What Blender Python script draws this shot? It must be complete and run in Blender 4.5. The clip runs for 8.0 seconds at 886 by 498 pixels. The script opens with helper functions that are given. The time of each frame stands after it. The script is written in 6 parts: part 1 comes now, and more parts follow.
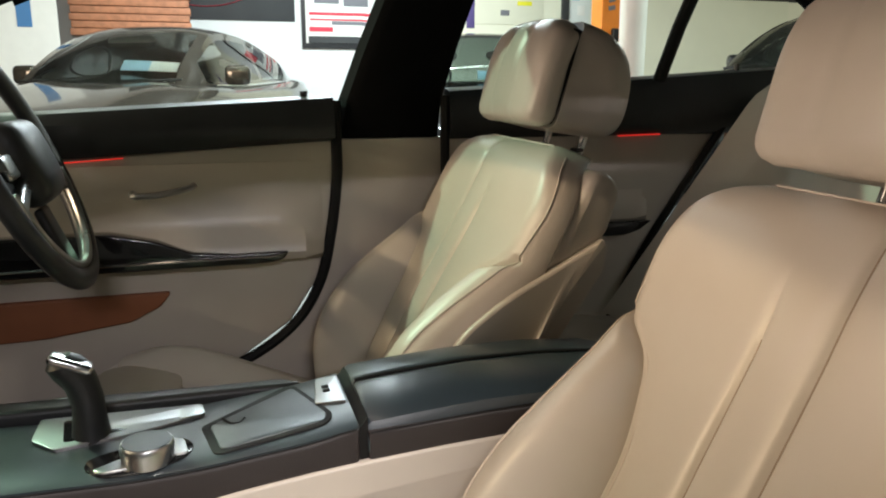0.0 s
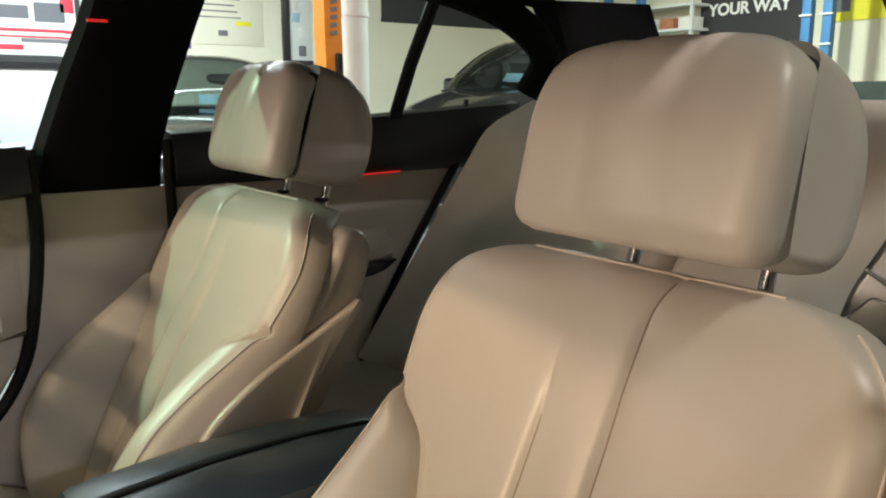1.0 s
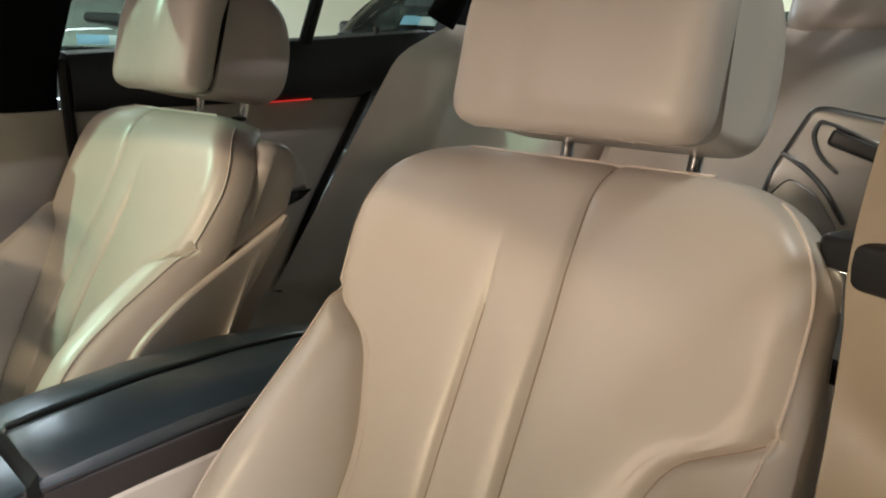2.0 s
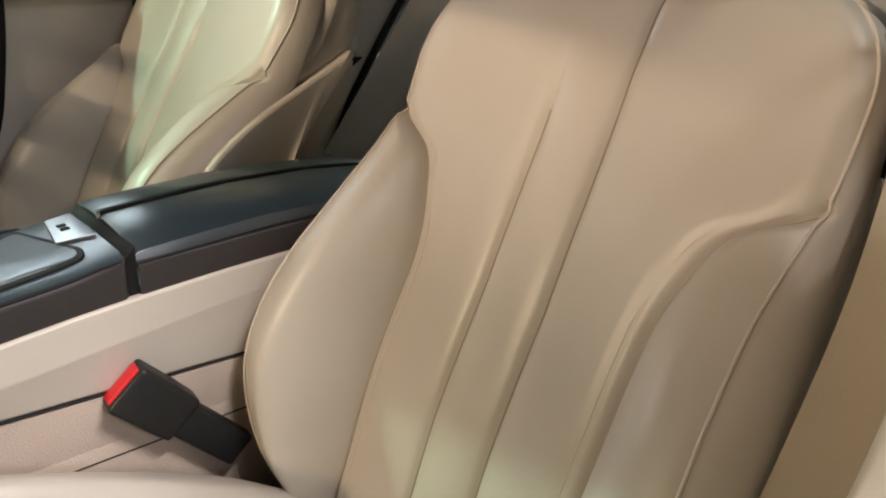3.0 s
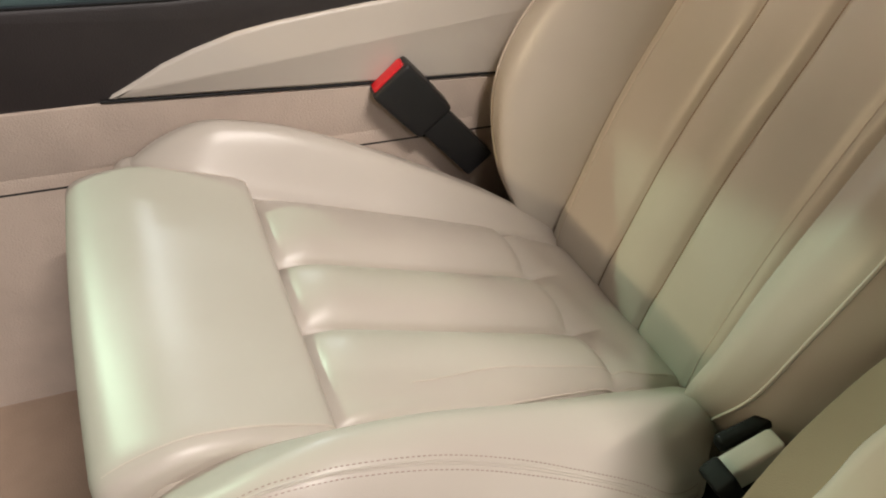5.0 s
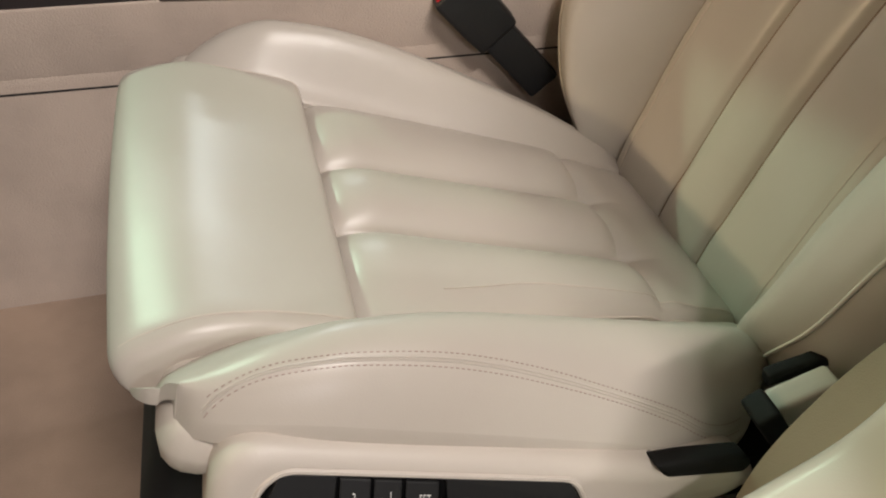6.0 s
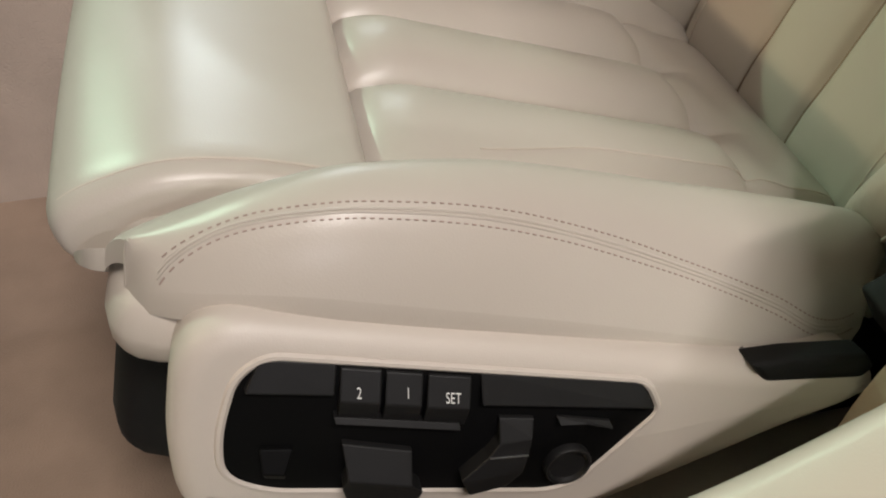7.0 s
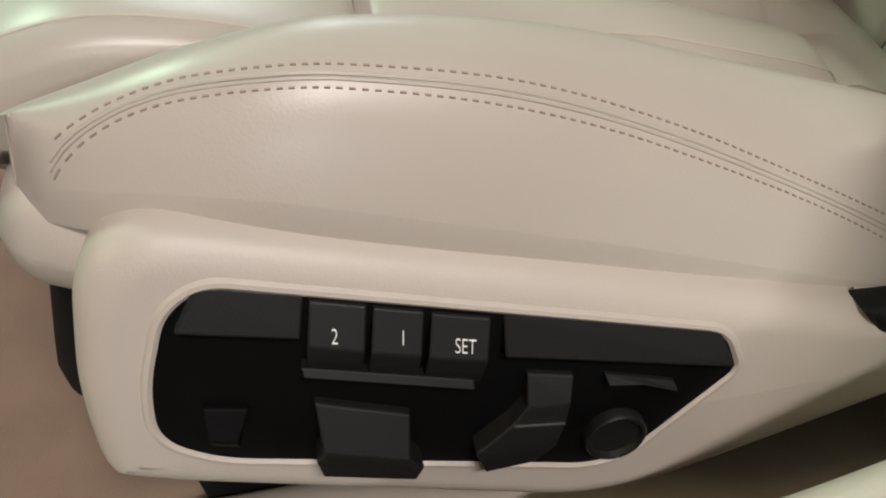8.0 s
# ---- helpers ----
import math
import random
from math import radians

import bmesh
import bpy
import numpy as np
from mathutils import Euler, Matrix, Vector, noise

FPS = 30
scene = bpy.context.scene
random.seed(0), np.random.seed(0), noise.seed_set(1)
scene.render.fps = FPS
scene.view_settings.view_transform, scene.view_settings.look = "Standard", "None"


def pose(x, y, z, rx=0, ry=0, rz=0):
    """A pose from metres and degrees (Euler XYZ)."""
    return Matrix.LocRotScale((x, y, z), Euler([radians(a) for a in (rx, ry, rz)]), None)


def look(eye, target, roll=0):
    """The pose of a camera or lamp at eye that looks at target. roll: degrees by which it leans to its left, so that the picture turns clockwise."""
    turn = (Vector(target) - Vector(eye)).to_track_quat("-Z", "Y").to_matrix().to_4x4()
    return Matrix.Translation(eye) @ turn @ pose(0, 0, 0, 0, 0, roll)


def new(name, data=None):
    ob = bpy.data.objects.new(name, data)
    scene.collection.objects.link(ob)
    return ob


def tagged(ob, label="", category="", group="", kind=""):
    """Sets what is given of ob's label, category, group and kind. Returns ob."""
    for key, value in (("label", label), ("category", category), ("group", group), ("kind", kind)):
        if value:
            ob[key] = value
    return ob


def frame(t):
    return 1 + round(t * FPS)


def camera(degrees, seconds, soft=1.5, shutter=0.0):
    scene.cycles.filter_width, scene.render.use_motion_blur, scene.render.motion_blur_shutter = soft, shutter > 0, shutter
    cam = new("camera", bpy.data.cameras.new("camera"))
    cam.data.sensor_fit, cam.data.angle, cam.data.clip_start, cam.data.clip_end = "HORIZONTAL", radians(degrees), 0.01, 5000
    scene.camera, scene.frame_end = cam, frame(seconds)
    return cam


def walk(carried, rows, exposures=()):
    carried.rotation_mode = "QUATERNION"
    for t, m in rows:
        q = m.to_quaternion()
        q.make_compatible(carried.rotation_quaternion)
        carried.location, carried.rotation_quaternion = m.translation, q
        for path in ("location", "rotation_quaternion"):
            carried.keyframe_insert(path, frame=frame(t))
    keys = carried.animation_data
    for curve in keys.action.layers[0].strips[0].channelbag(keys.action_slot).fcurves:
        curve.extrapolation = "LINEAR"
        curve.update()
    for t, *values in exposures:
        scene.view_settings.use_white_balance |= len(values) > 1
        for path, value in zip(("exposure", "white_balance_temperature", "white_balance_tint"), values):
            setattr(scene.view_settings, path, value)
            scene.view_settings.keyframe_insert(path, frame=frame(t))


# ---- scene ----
cam = camera(60.7, 8.0, 2.0)
PATH = [
    (0, (0.168, -0.019, 1.139), (0.734, 1.849, 0.704), 0.1),
    (0.5, (0.172, 0.043, 1.164), (1.093, 1.77, 0.752), -0.4),
    (1, (0.194, 0.077, 1.179), (1.374, 1.644, 0.79), -0.2),
    (1.2, (0.196, 0.081, 1.178), (1.461, 1.582, 0.796), 0.3),
    (2.3, (0.127, 0.09, 1.106), (1.489, 1.435, 0.527), 0.8),
    (2.5, (0.112, 0.084, 1.089), (1.448, 1.434, 0.464), 1.2),
    (3, (0.078, 0.061, 1.04), (1.348, 1.431, 0.325), 2.2),
    (3.5, (0.04, 0.044, 0.993), (1.244, 1.42, 0.184), 3.4),
    (3.8, (0.034, 0.041, 0.988), (1.139, 1.437, 0.077), 4.7),
    (4, (0.029, 0.039, 0.988), (1.063, 1.44, 0.003), 5.0),
    (4.5, (0.027, 0.022, 0.979), (0.862, 1.47, -0.12), 4.3),
    (5.8, (0.067, -0.008, 0.947), (0.532, 1.484, -0.301), 2.2),
    (6, (0.067, -0.007, 0.933), (0.506, 1.473, -0.339), 2.3),
    (6.5, (0.075, 0.012, 0.888), (0.444, 1.45, -0.452), 1.4),
    (7, (0.083, 0.038, 0.835), (0.402, 1.429, -0.565), 0.2),
    (7.5, (0.094, 0.066, 0.799), (0.367, 1.404, -0.662), 0.2),
    (8, (0.099, 0.084, 0.765), (0.324, 1.393, -0.73), -1.1),
]
walk(cam, [(t, look(eye, target, roll)) for t, eye, target, roll in PATH], [(0, 0.0, 6500, 10), (1.2, 0.0, 6450, 10), (2.4, 0.05, 6050, 10), (4.0, -0.07, 6650, 10), (6.0, -0.42, 6500, 10), (8.0, -0.51, 6420, 10)])

from mathutils import geometry

# ---- light ----
world = bpy.data.worlds.new("garage_air")
scene.world = world
world.use_nodes = True
world.node_tree.nodes["Background"].inputs[0].default_value = (0.75, 0.80, 0.72, 1)
world.node_tree.nodes["Background"].inputs[1].default_value = 0.02
scene.view_settings.exposure = 0.0


def area_lamp(name, at, size_x, size_y, power, colour, target=None, spread=180):
    data = bpy.data.lights.new(name, "AREA")
    data.shape, data.size, data.size_y, data.energy, data.color = "RECTANGLE", size_x, size_y, power, colour
    data.spread = radians(spread)
    ob = new(name, data)
    ob.matrix_world = look(at, target or (at[0], at[1] + 0.001, at[2] - 1))
    return ob


COOL, BLUISH, GREENISH, ROSY, WARM, LILAC = (0.90, 1.0, 0.90), (0.82, 0.95, 1.0), (0.62, 1.0, 0.70), (1.0, 0.91, 0.86), (1.0, 0.76, 0.46), (1.0, 0.94, 0.98)
# the unseen tube lights under the garage ceiling: place, heading, length, power, colour
TUBES = (
    (-2.00, 3.55, 57, 0.16, 98, GREENISH),
    (0.68, -1.36, 0, 1.10, 124, ROSY),
    # the lilac tube is added fill for the far door and console flank
    (-5.08, 0.15, 90, 1.40, 138, WARM), (0.15, -5.40, 0, 1.40, 74, LILAC),
    (0.6, 5.0, 0, 1.4, 76, BLUISH), (-1.4, 5.6, 0, 1.4, 36, COOL), (6.0, 4.4, 0, 1.4, 190, COOL), (0.9, 7.0, 0, 1.4, 180, BLUISH), (2.6, 7.2, 0, 1.4, 180, BLUISH))
SEATS = (0.25, 0.55, 0.70)
for i, (tx, ty, turn, long, tp, tc) in enumerate(TUBES):
    area_lamp("tube_light", (tx, ty, 3.44), long, 0.05, tp, tc, SEATS if i < 4 else None)
# unseen warm panel ahead of the car and dim roof lamp, both added fill
area_lamp("front_fill_light", (-6.88, 1.5, 2.0), 2.6, 1.5, 145, (1.0, 0.76, 0.58), (1.0, 1.5, 2.0))
# warm fill on both backrests, with no such lamp known in the roof
area_lamp("cabin_fill_light", (0.02, 0.86, 1.335), 0.10, 0.06, 0.5, (1.0, 0.80, 0.66), (0.65, 0.70, 1.0), 125)


# ---- materials ----
def material(name, colour, rough=0.5, metal=0.0, spot=0.0, spot_scale=8.0, grain=0.0, grain_scale=900.0, cells=False, coat=0.0, tint=None, sheen=0.0, shine=0.5):
    """Plain surface with slow blotches and a fine relief."""
    mat = bpy.data.materials.new(name)
    mat.use_nodes = True
    nt = mat.node_tree
    b = nt.nodes["Principled BSDF"]
    b.inputs["Base Color"].default_value = (*colour, 1)
    b.inputs["Roughness"].default_value, b.inputs["Metallic"].default_value = rough, metal
    b.inputs["Specular IOR Level"].default_value = shine
    b.inputs["Coat Weight"].default_value, b.inputs["Sheen Weight"].default_value = coat, sheen
    where = nt.nodes.new("ShaderNodeTexCoord")
    if spot:
        n = nt.nodes.new("ShaderNodeTexNoise")
        n.inputs["Scale"].default_value, n.inputs["Detail"].default_value = spot_scale, 5
        nt.links.new(where.outputs["Object"], n.inputs["Vector"])
        mix = nt.nodes.new("ShaderNodeMix")
        mix.data_type = "RGBA"
        second = tint or tuple(c * (1 - spot) for c in colour)
        mix.inputs[6].default_value, mix.inputs[7].default_value = (*colour, 1), (*second, 1)
        ramp = nt.nodes.new("ShaderNodeMapRange")
        ramp.inputs[1].default_value, ramp.inputs[2].default_value = 0.38, 0.68
        nt.links.new(n.outputs["Fac"], ramp.inputs[0])
        nt.links.new(ramp.outputs[0], mix.inputs[0])
        nt.links.new(mix.outputs[2], b.inputs["Base Color"])
        r = nt.nodes.new("ShaderNodeMapRange")
        r.inputs[3].default_value, r.inputs[4].default_value = max(0.02, rough - 0.06), min(1, rough + 0.08)
        nt.links.new(n.outputs["Fac"], r.inputs[0])
        nt.links.new(r.outputs[0], b.inputs["Roughness"])
    if grain:
        g = nt.nodes.new("ShaderNodeTexVoronoi" if cells else "ShaderNodeTexNoise")
        g.inputs["Scale"].default_value = grain_scale
        nt.links.new(where.outputs["Object"], g.inputs["Vector"])
        bump = nt.nodes.new("ShaderNodeBump")
        bump.inputs["Strength"].default_value, bump.inputs["Distance"].default_value = grain, 0.001
        nt.links.new(g.outputs["Distance" if cells else "Fac"], bump.inputs["Height"])
        if cells:
            # slow folds under the fine pores
            f = nt.nodes.new("ShaderNodeTexNoise")
            f.inputs["Scale"].default_value, f.inputs["Detail"].default_value = 14.0, 3
            nt.links.new(where.outputs["Object"], f.inputs["Vector"])
            fold = nt.nodes.new("ShaderNodeBump")
            fold.inputs["Strength"].default_value, fold.inputs["Distance"].default_value = 0.17, 0.004
            nt.links.new(f.outputs["Fac"], fold.inputs["Height"])
            nt.links.new(fold.outputs[0], bump.inputs["Normal"])
        nt.links.new(bump.outputs[0], b.inputs["Normal"])
    return mat


def glass(name, tint, rough=0.0):
    mat = bpy.data.materials.new(name)
    mat.use_nodes = True
    b = mat.node_tree.nodes["Principled BSDF"]
    b.inputs["Base Color"].default_value = (*tint, 1)
    b.inputs["Roughness"].default_value, b.inputs["Transmission Weight"].default_value, b.inputs["IOR"].default_value = rough, 1.0, 1.001
    return mat


def dimming_glass(name, tint):
    """Thin dark glass that lets part of the light straight through."""
    mat = bpy.data.materials.new(name)
    mat.use_nodes = True
    nt = mat.node_tree
    nt.nodes.remove(nt.nodes["Principled BSDF"])
    clear, gloss, mix = (nt.nodes.new(k) for k in ("ShaderNodeBsdfTransparent", "ShaderNodeBsdfGlossy", "ShaderNodeMixShader"))
    clear.inputs[0].default_value, gloss.inputs["Roughness"].default_value, mix.inputs[0].default_value = (*tint, 1), 0.02, 0.05
    nt.links.new(clear.outputs[0], mix.inputs[1])
    nt.links.new(gloss.outputs[0], mix.inputs[2])
    nt.links.new(mix.outputs[0], nt.nodes["Material Output"].inputs[0])
    return mat


def glowing(name, colour, strength):
    mat = bpy.data.materials.new(name)
    mat.use_nodes = True
    b = mat.node_tree.nodes["Principled BSDF"]
    b.inputs["Base Color"].default_value = (*colour, 1)
    b.inputs["Emission Color"].default_value, b.inputs["Emission Strength"].default_value = (*colour, 1), strength
    return mat


LEATHER = material("cream_leather", (0.53, 0.478, 0.418), 0.34, spot=0.08, spot_scale=5, grain=0.045, grain_scale=1100, cells=True, tint=(0.49, 0.435, 0.375), shine=0.5)
TRIM = material("cream_plastic", (0.57, 0.51, 0.45), 0.42, spot=0.05, spot_scale=6, grain=0.12, grain_scale=1500)
# one beige carpet in two tones: floor shade painted darker, lit sides paler
SHADED_CARPET = material("shaded_beige_carpet", (0.355, 0.252, 0.182), 0.95, spot=0.22, spot_scale=12, grain=1.0, grain_scale=600, sheen=0.2)
LIT_CARPET = material("lit_beige_carpet", (0.50, 0.405, 0.335), 0.95, spot=0.15, spot_scale=14, grain=1.0, grain_scale=600, sheen=0.2)
BLACK_LEATHER = material("black_leather", (0.022, 0.024, 0.026), 0.36, spot=0.3, spot_scale=9, grain=0.2, grain_scale=800, cells=True)
# black leather with blue put in its colour for the reflected light
CONSOLE_TOP = material("black_leather_blue_sheen", (0.020, 0.031, 0.039), 0.33, spot=0.3, spot_scale=9, shine=1.0, coat=0.2, grain=0.12, grain_scale=900, cells=True)
BROWN_BLACK = material("espresso_leather", (0.030, 0.024, 0.024), 0.5, spot=0.2, spot_scale=9, grain=0.2, grain_scale=800, cells=True)
BLACK_PLASTIC = material("black_plastic", (0.014, 0.014, 0.015), 0.42, spot=0.2, spot_scale=20, grain=0.1, grain_scale=1800, shine=0.35)
GLOSS_BLACK = material("gloss_black", (0.008, 0.008, 0.009), 0.08, spot=0.1, coat=0.5)
RUBBER = material("black_rubber", (0.006, 0.006, 0.006), 0.7, grain=0.1, shine=0.3)
HEADLINER = material("black_headliner", (0.006, 0.006, 0.0065), 0.95, spot=0.2, grain=0.5, grain_scale=700, shine=0.1)
CHROME = material("chrome", (0.72, 0.72, 0.72), 0.12, 1.0, spot=0.05)
SATIN = material("satin_metal", (0.55, 0.56, 0.56), 0.28, 1.0, spot=0.06, spot_scale=30)
RED = material("red_plastic", (0.62, 0.012, 0.02), 0.35, spot=0.1, spot_scale=40)
WHITE_INK = material("white_ink", (0.85, 0.85, 0.82), 0.5)
PIPING = material("cream_piping", (0.58, 0.51, 0.44), 0.5, grain=0.1)
THREAD = material("tan_thread", (0.38, 0.29, 0.25), 0.8)
SEAM_DARK = material("brown_seam", (0.30, 0.23, 0.175), 0.8)
BELT = material("beige_webbing", (0.40, 0.34, 0.26), 0.7, spot=0.1, grain=0.4, grain_scale=1200)
GLASS = glass("clear_glass", (0.93, 0.97, 0.94))
RED_GLOW = glowing("red_glow", (0.8, 0.03, 0.02), 0.6)
TUBE = glowing("tube_glow", (0.85, 1.0, 0.86), 9.0)


# ---- builders ----
def mesh_of(name, verts, faces, smooth=True):
    me = bpy.data.meshes.new(name)
    me.from_pydata([tuple(v) for v in verts], [], [tuple(int(i) for i in f) for f in faces])
    bm = bmesh.new()
    bm.from_mesh(me)
    bmesh.ops.remove_doubles(bm, verts=bm.verts, dist=1e-5)
    bmesh.ops.recalc_face_normals(bm, faces=bm.faces)
    bm.to_mesh(me)
    bm.free()
    if smooth:
        me.polygons.foreach_set("use_smooth", [True] * len(me.polygons))
        me.set_sharp_from_angle(angle=radians(38))
    return me


def part(name, me, mat, parent=None, label=""):
    ob = new(name, me)
    if not me.materials:
        me.materials.append(mat)
    if parent:
        ob.parent = parent
    return tagged(ob, label)


def thing(name, at, label, category, group="", kind=""):
    ob = new(name)
    ob.location = at
    ob.empty_display_size = 0.05
    bpy.context.view_layer.update()
    return tagged(ob, label, category, group, kind)


def under(ob, parent):
    """Parts are modelled in world places; keep them there under a thing that stands elsewhere."""
    ob.parent = parent
    shift = Vector((0, 0, 0)) if parent.parent else parent.location
    ob.matrix_parent_inverse = Matrix.Translation(-shift)
    return ob


def put(name, me, mat, parent=None, label=""):
    ob = part(name, me, mat, None, label)
    return under(ob, parent) if parent else ob


def grid(rows, loop=False, cap=False):
    """Skin over rows of points."""
    rows = [r for r in rows]
    rows = [list(r) for r in rows]
    n, m = len(rows), len(rows[0])
    verts = [p for r in rows for p in r]
    faces = []
    for i in range(n - 1):
        for j in range(m if loop else m - 1):
            k = (j + 1) % m
            faces.append((i * m + j, i * m + k, (i + 1) * m + k, (i + 1) * m + j))
    if cap:
        for first in (0, (n - 1) * m):
            ring = [Vector(verts[first + k]) for k in range(m)]
            faces += [tuple(first + i for i in tri) for tri in geometry.tessellate_polygon([ring])]
    return verts, faces


def joined(*pieces):
    verts, faces = [], []
    for v, f in pieces:
        k = len(verts)
        verts += list(v)
        faces += [tuple(i + k for i in q) for q in f]
    return verts, faces


def frames_along(points):
    pts = [Vector(p) for p in points]
    out, last = [], None
    for i, p in enumerate(pts):
        d = (pts[min(i + 1, len(pts) - 1)] - pts[max(i - 1, 0)]).normalized()
        if last is None:
            a = d.cross(Vector((0, 0, 1)))
            if a.length < 0.05:
                a = d.cross(Vector((0, 1, 0)))
        else:
            a = last - d * last.dot(d)
        a.normalize()
        last = a
        out.append((p, a, d.cross(a)))
    return out


def tube(points, r, seg=8, flat=1.0, loop=False):
    rows = []
    for i, (p, a, b) in enumerate(frames_along(points)):
        rr = r(i / (len(points) - 1)) if callable(r) else r
        rows.append([p + a * (rr * math.cos(2 * math.pi * k / seg)) + b * (rr * flat * math.sin(2 * math.pi * k / seg)) for k in range(seg)])
    return grid(rows, loop=True, cap=not loop)


def ribbon(points, across, width, thick):
    """A band of webbing along points, its width lying along across."""
    rows, a = [], Vector(across).normalized()
    for i, p in enumerate(points):
        p = Vector(p)
        d = (Vector(points[min(i + 1, len(points) - 1)]) - Vector(points[max(i - 1, 0)])).normalized()
        c = (a - d * a.dot(d)).normalized()
        n = d.cross(c) * thick / 2
        c = c * width / 2
        rows.append([p - c - n, p - c * 0.5 - n, p + c * 0.5 - n, p + c - n, p + c + n, p + c * 0.5 + n, p - c * 0.5 + n, p - c + n])
    return grid(rows, loop=True, cap=True)


def curve_points(keys, n=40):
    """Smooth line through keys."""
    keys = [Vector(k) for k in keys]
    if len(keys) == 2:
        return [keys[0].lerp(keys[1], i / n) for i in range(n + 1)]
    out = []
    for s in range(n + 1):
        f = s / n * (len(keys) - 1)
        i = min(int(f), len(keys) - 2)
        t = f - i
        p0, p1, p2, p3 = keys[max(i - 1, 0)], keys[i], keys[i + 1], keys[min(i + 2, len(keys) - 1)]
        out.append(0.5 * ((2 * p1) + (p2 - p0) * t + (2 * p0 - 5 * p1 + 4 * p2 - p3) * t * t + (3 * p1 - p0 - 3 * p2 + p3) * t ** 3))
    return out


def curve1(keys):
    """Smooth function through (x, y) keys."""
    xs, ys = [k[0] for k in keys], [k[1] for k in keys]

    def f(x):
        if x <= xs[0]:
            return ys[0]
        if x >= xs[-1]:
            return ys[-1]
        i = max(j for j in range(len(xs) - 1) if xs[j] <= x)
        h = xs[i + 1] - xs[i]
        t = (x - xs[i]) / h

        def slope(j):
            if j == 0 or j == len(xs) - 1:
                return 0.0 if j else (ys[1] - ys[0]) / (xs[1] - xs[0])
            return (ys[j + 1] - ys[j - 1]) / (xs[j + 1] - xs[j - 1])

        return ys[i] * (2 * t ** 3 - 3 * t * t + 1) + h * slope(i) * (t ** 3 - 2 * t * t + t) + ys[i + 1] * (3 * t * t - 2 * t ** 3) + h * slope(i + 1) * (t ** 3 - t * t)

    return f


def rbox(size, r, n=6, warp=None):
    """Box with rounded edges, centred; warp bends each point."""
    sx, sy, sz = (s / 2 for s in size)
    verts, faces = [], []

    def span(h):
        inner = max(h - r, 0)
        a = [-h + r * (1 - math.cos(math.pi / 2 * k / 3)) for k in range(4)]
        mid = [-inner + 2 * inner * k / n for k in range(n + 1)]
        b = [h - r * (1 - math.cos(math.pi / 2 * (3 - k) / 3)) for k in range(4)]
        vals = sorted(set(round(v, 6) for v in a + mid + b))
        return vals

    ax, ay, az = span(sx), span(sy), span(sz)

    def face(us, vs, place):
        k = len(verts)
        for u in us:
            for v in vs:
                p = Vector(place(u, v))
                q = Vector((max(-sx + r, min(sx - r, p.x)), max(-sy + r, min(sy - r, p.y)), max(-sz + r, min(sz - r, p.z))))
                d = p - q
                if d.length > 1e-9 and r > 0:
                    p = q + d.normalized() * r
                verts.append(p)
        m = len(vs)
        for i in range(len(us) - 1):
            for j in range(m - 1):
                faces.append((k + i * m + j, k + i * m + j + 1, k + (i + 1) * m + j + 1, k + (i + 1) * m + j))

    for s in (-1, 1):
        face(ax, ay, lambda u, v: (u, v, s * sz))
        face(ax, az, lambda u, v: (u, s * sy, v))
        face(ay, az, lambda u, v: (s * sx, u, v))
    if warp:
        verts = [Vector(warp(p)) for p in verts]
    return verts, faces


def moved(piece, m):
    return [m @ Vector(v) for v in piece[0]], piece[1]


def mirrored(piece, y0):
    return [Vector((v[0], 2 * y0 - v[1], v[2])) for v in piece[0]], piece[1]


def slab(outline, axis, a, b, bevel=0.0, n=3):
    """A flat outline (list of 2D points, in the two other axes) given thickness from a to b along axis, with rounded rims."""
    def place(p, t):
        return {"x": (t, p[0], p[1]), "y": (p[0], t, p[1]), "z": (p[0], p[1], t)}[axis]

    pts = [Vector(p) for p in outline]
    area = sum(p.x * q.y - q.x * p.y for p, q in zip(pts, pts[1:] + pts[:1]))
    sgn = 1 if area > 0 else -1
    offs = []
    for i, p in enumerate(pts):
        d1 = (p - pts[i - 1]).normalized()
        d2 = (pts[(i + 1) % len(pts)] - p).normalized()
        nrm = Vector((-(d1.y + d2.y), d1.x + d2.x))
        nrm = nrm.normalized() * sgn if nrm.length > 1e-6 else Vector((0, 0))
        offs.append(nrm)
    rows = []
    if bevel:
        steps = [(bevel * (1 - math.sin(math.pi / 2 * k / n)), bevel * (1 - math.cos(math.pi / 2 * k / n))) for k in range(n + 1)]
        d = 1 if b > a else -1
        for inset, along in [(bevel * (1 - math.sin(math.pi / 2 * k / n)), bevel * (1 - math.cos(math.pi / 2 * k / n))) for k in range(n + 1)]:
            rows.append([place(p + o * inset, a + d * along) for p, o in zip(pts, offs)])
        for inset, along in reversed(steps):
            rows.append([place(p + o * inset, b - d * along) for p, o in zip(pts, offs)])
    else:
        rows = [[place(p, a) for p in pts], [place(p, b) for p in pts]]
    return grid(rows, loop=True, cap=True)


def rounded(points, r, n=5):
    """Outline with its corners rounded by r (a number or one for each corner)."""
    pts, out = [Vector(p) for p in points], []
    for i, p in enumerate(pts):
        a, b = pts[i - 1], pts[(i + 1) % len(pts)]
        rr = r[i] if isinstance(r, (list, tuple)) else r
        rr = min(rr, (a - p).length * 0.49, (b - p).length * 0.49)
        if rr < 1e-5:
            out.append(p)
            continue
        s, e = p + (a - p).normalized() * rr, p + (b - p).normalized() * rr
        for k in range(n + 1):
            t = k / n
            out.append(s * (1 - t) ** 2 + p * 2 * t * (1 - t) + e * t * t)
    return out


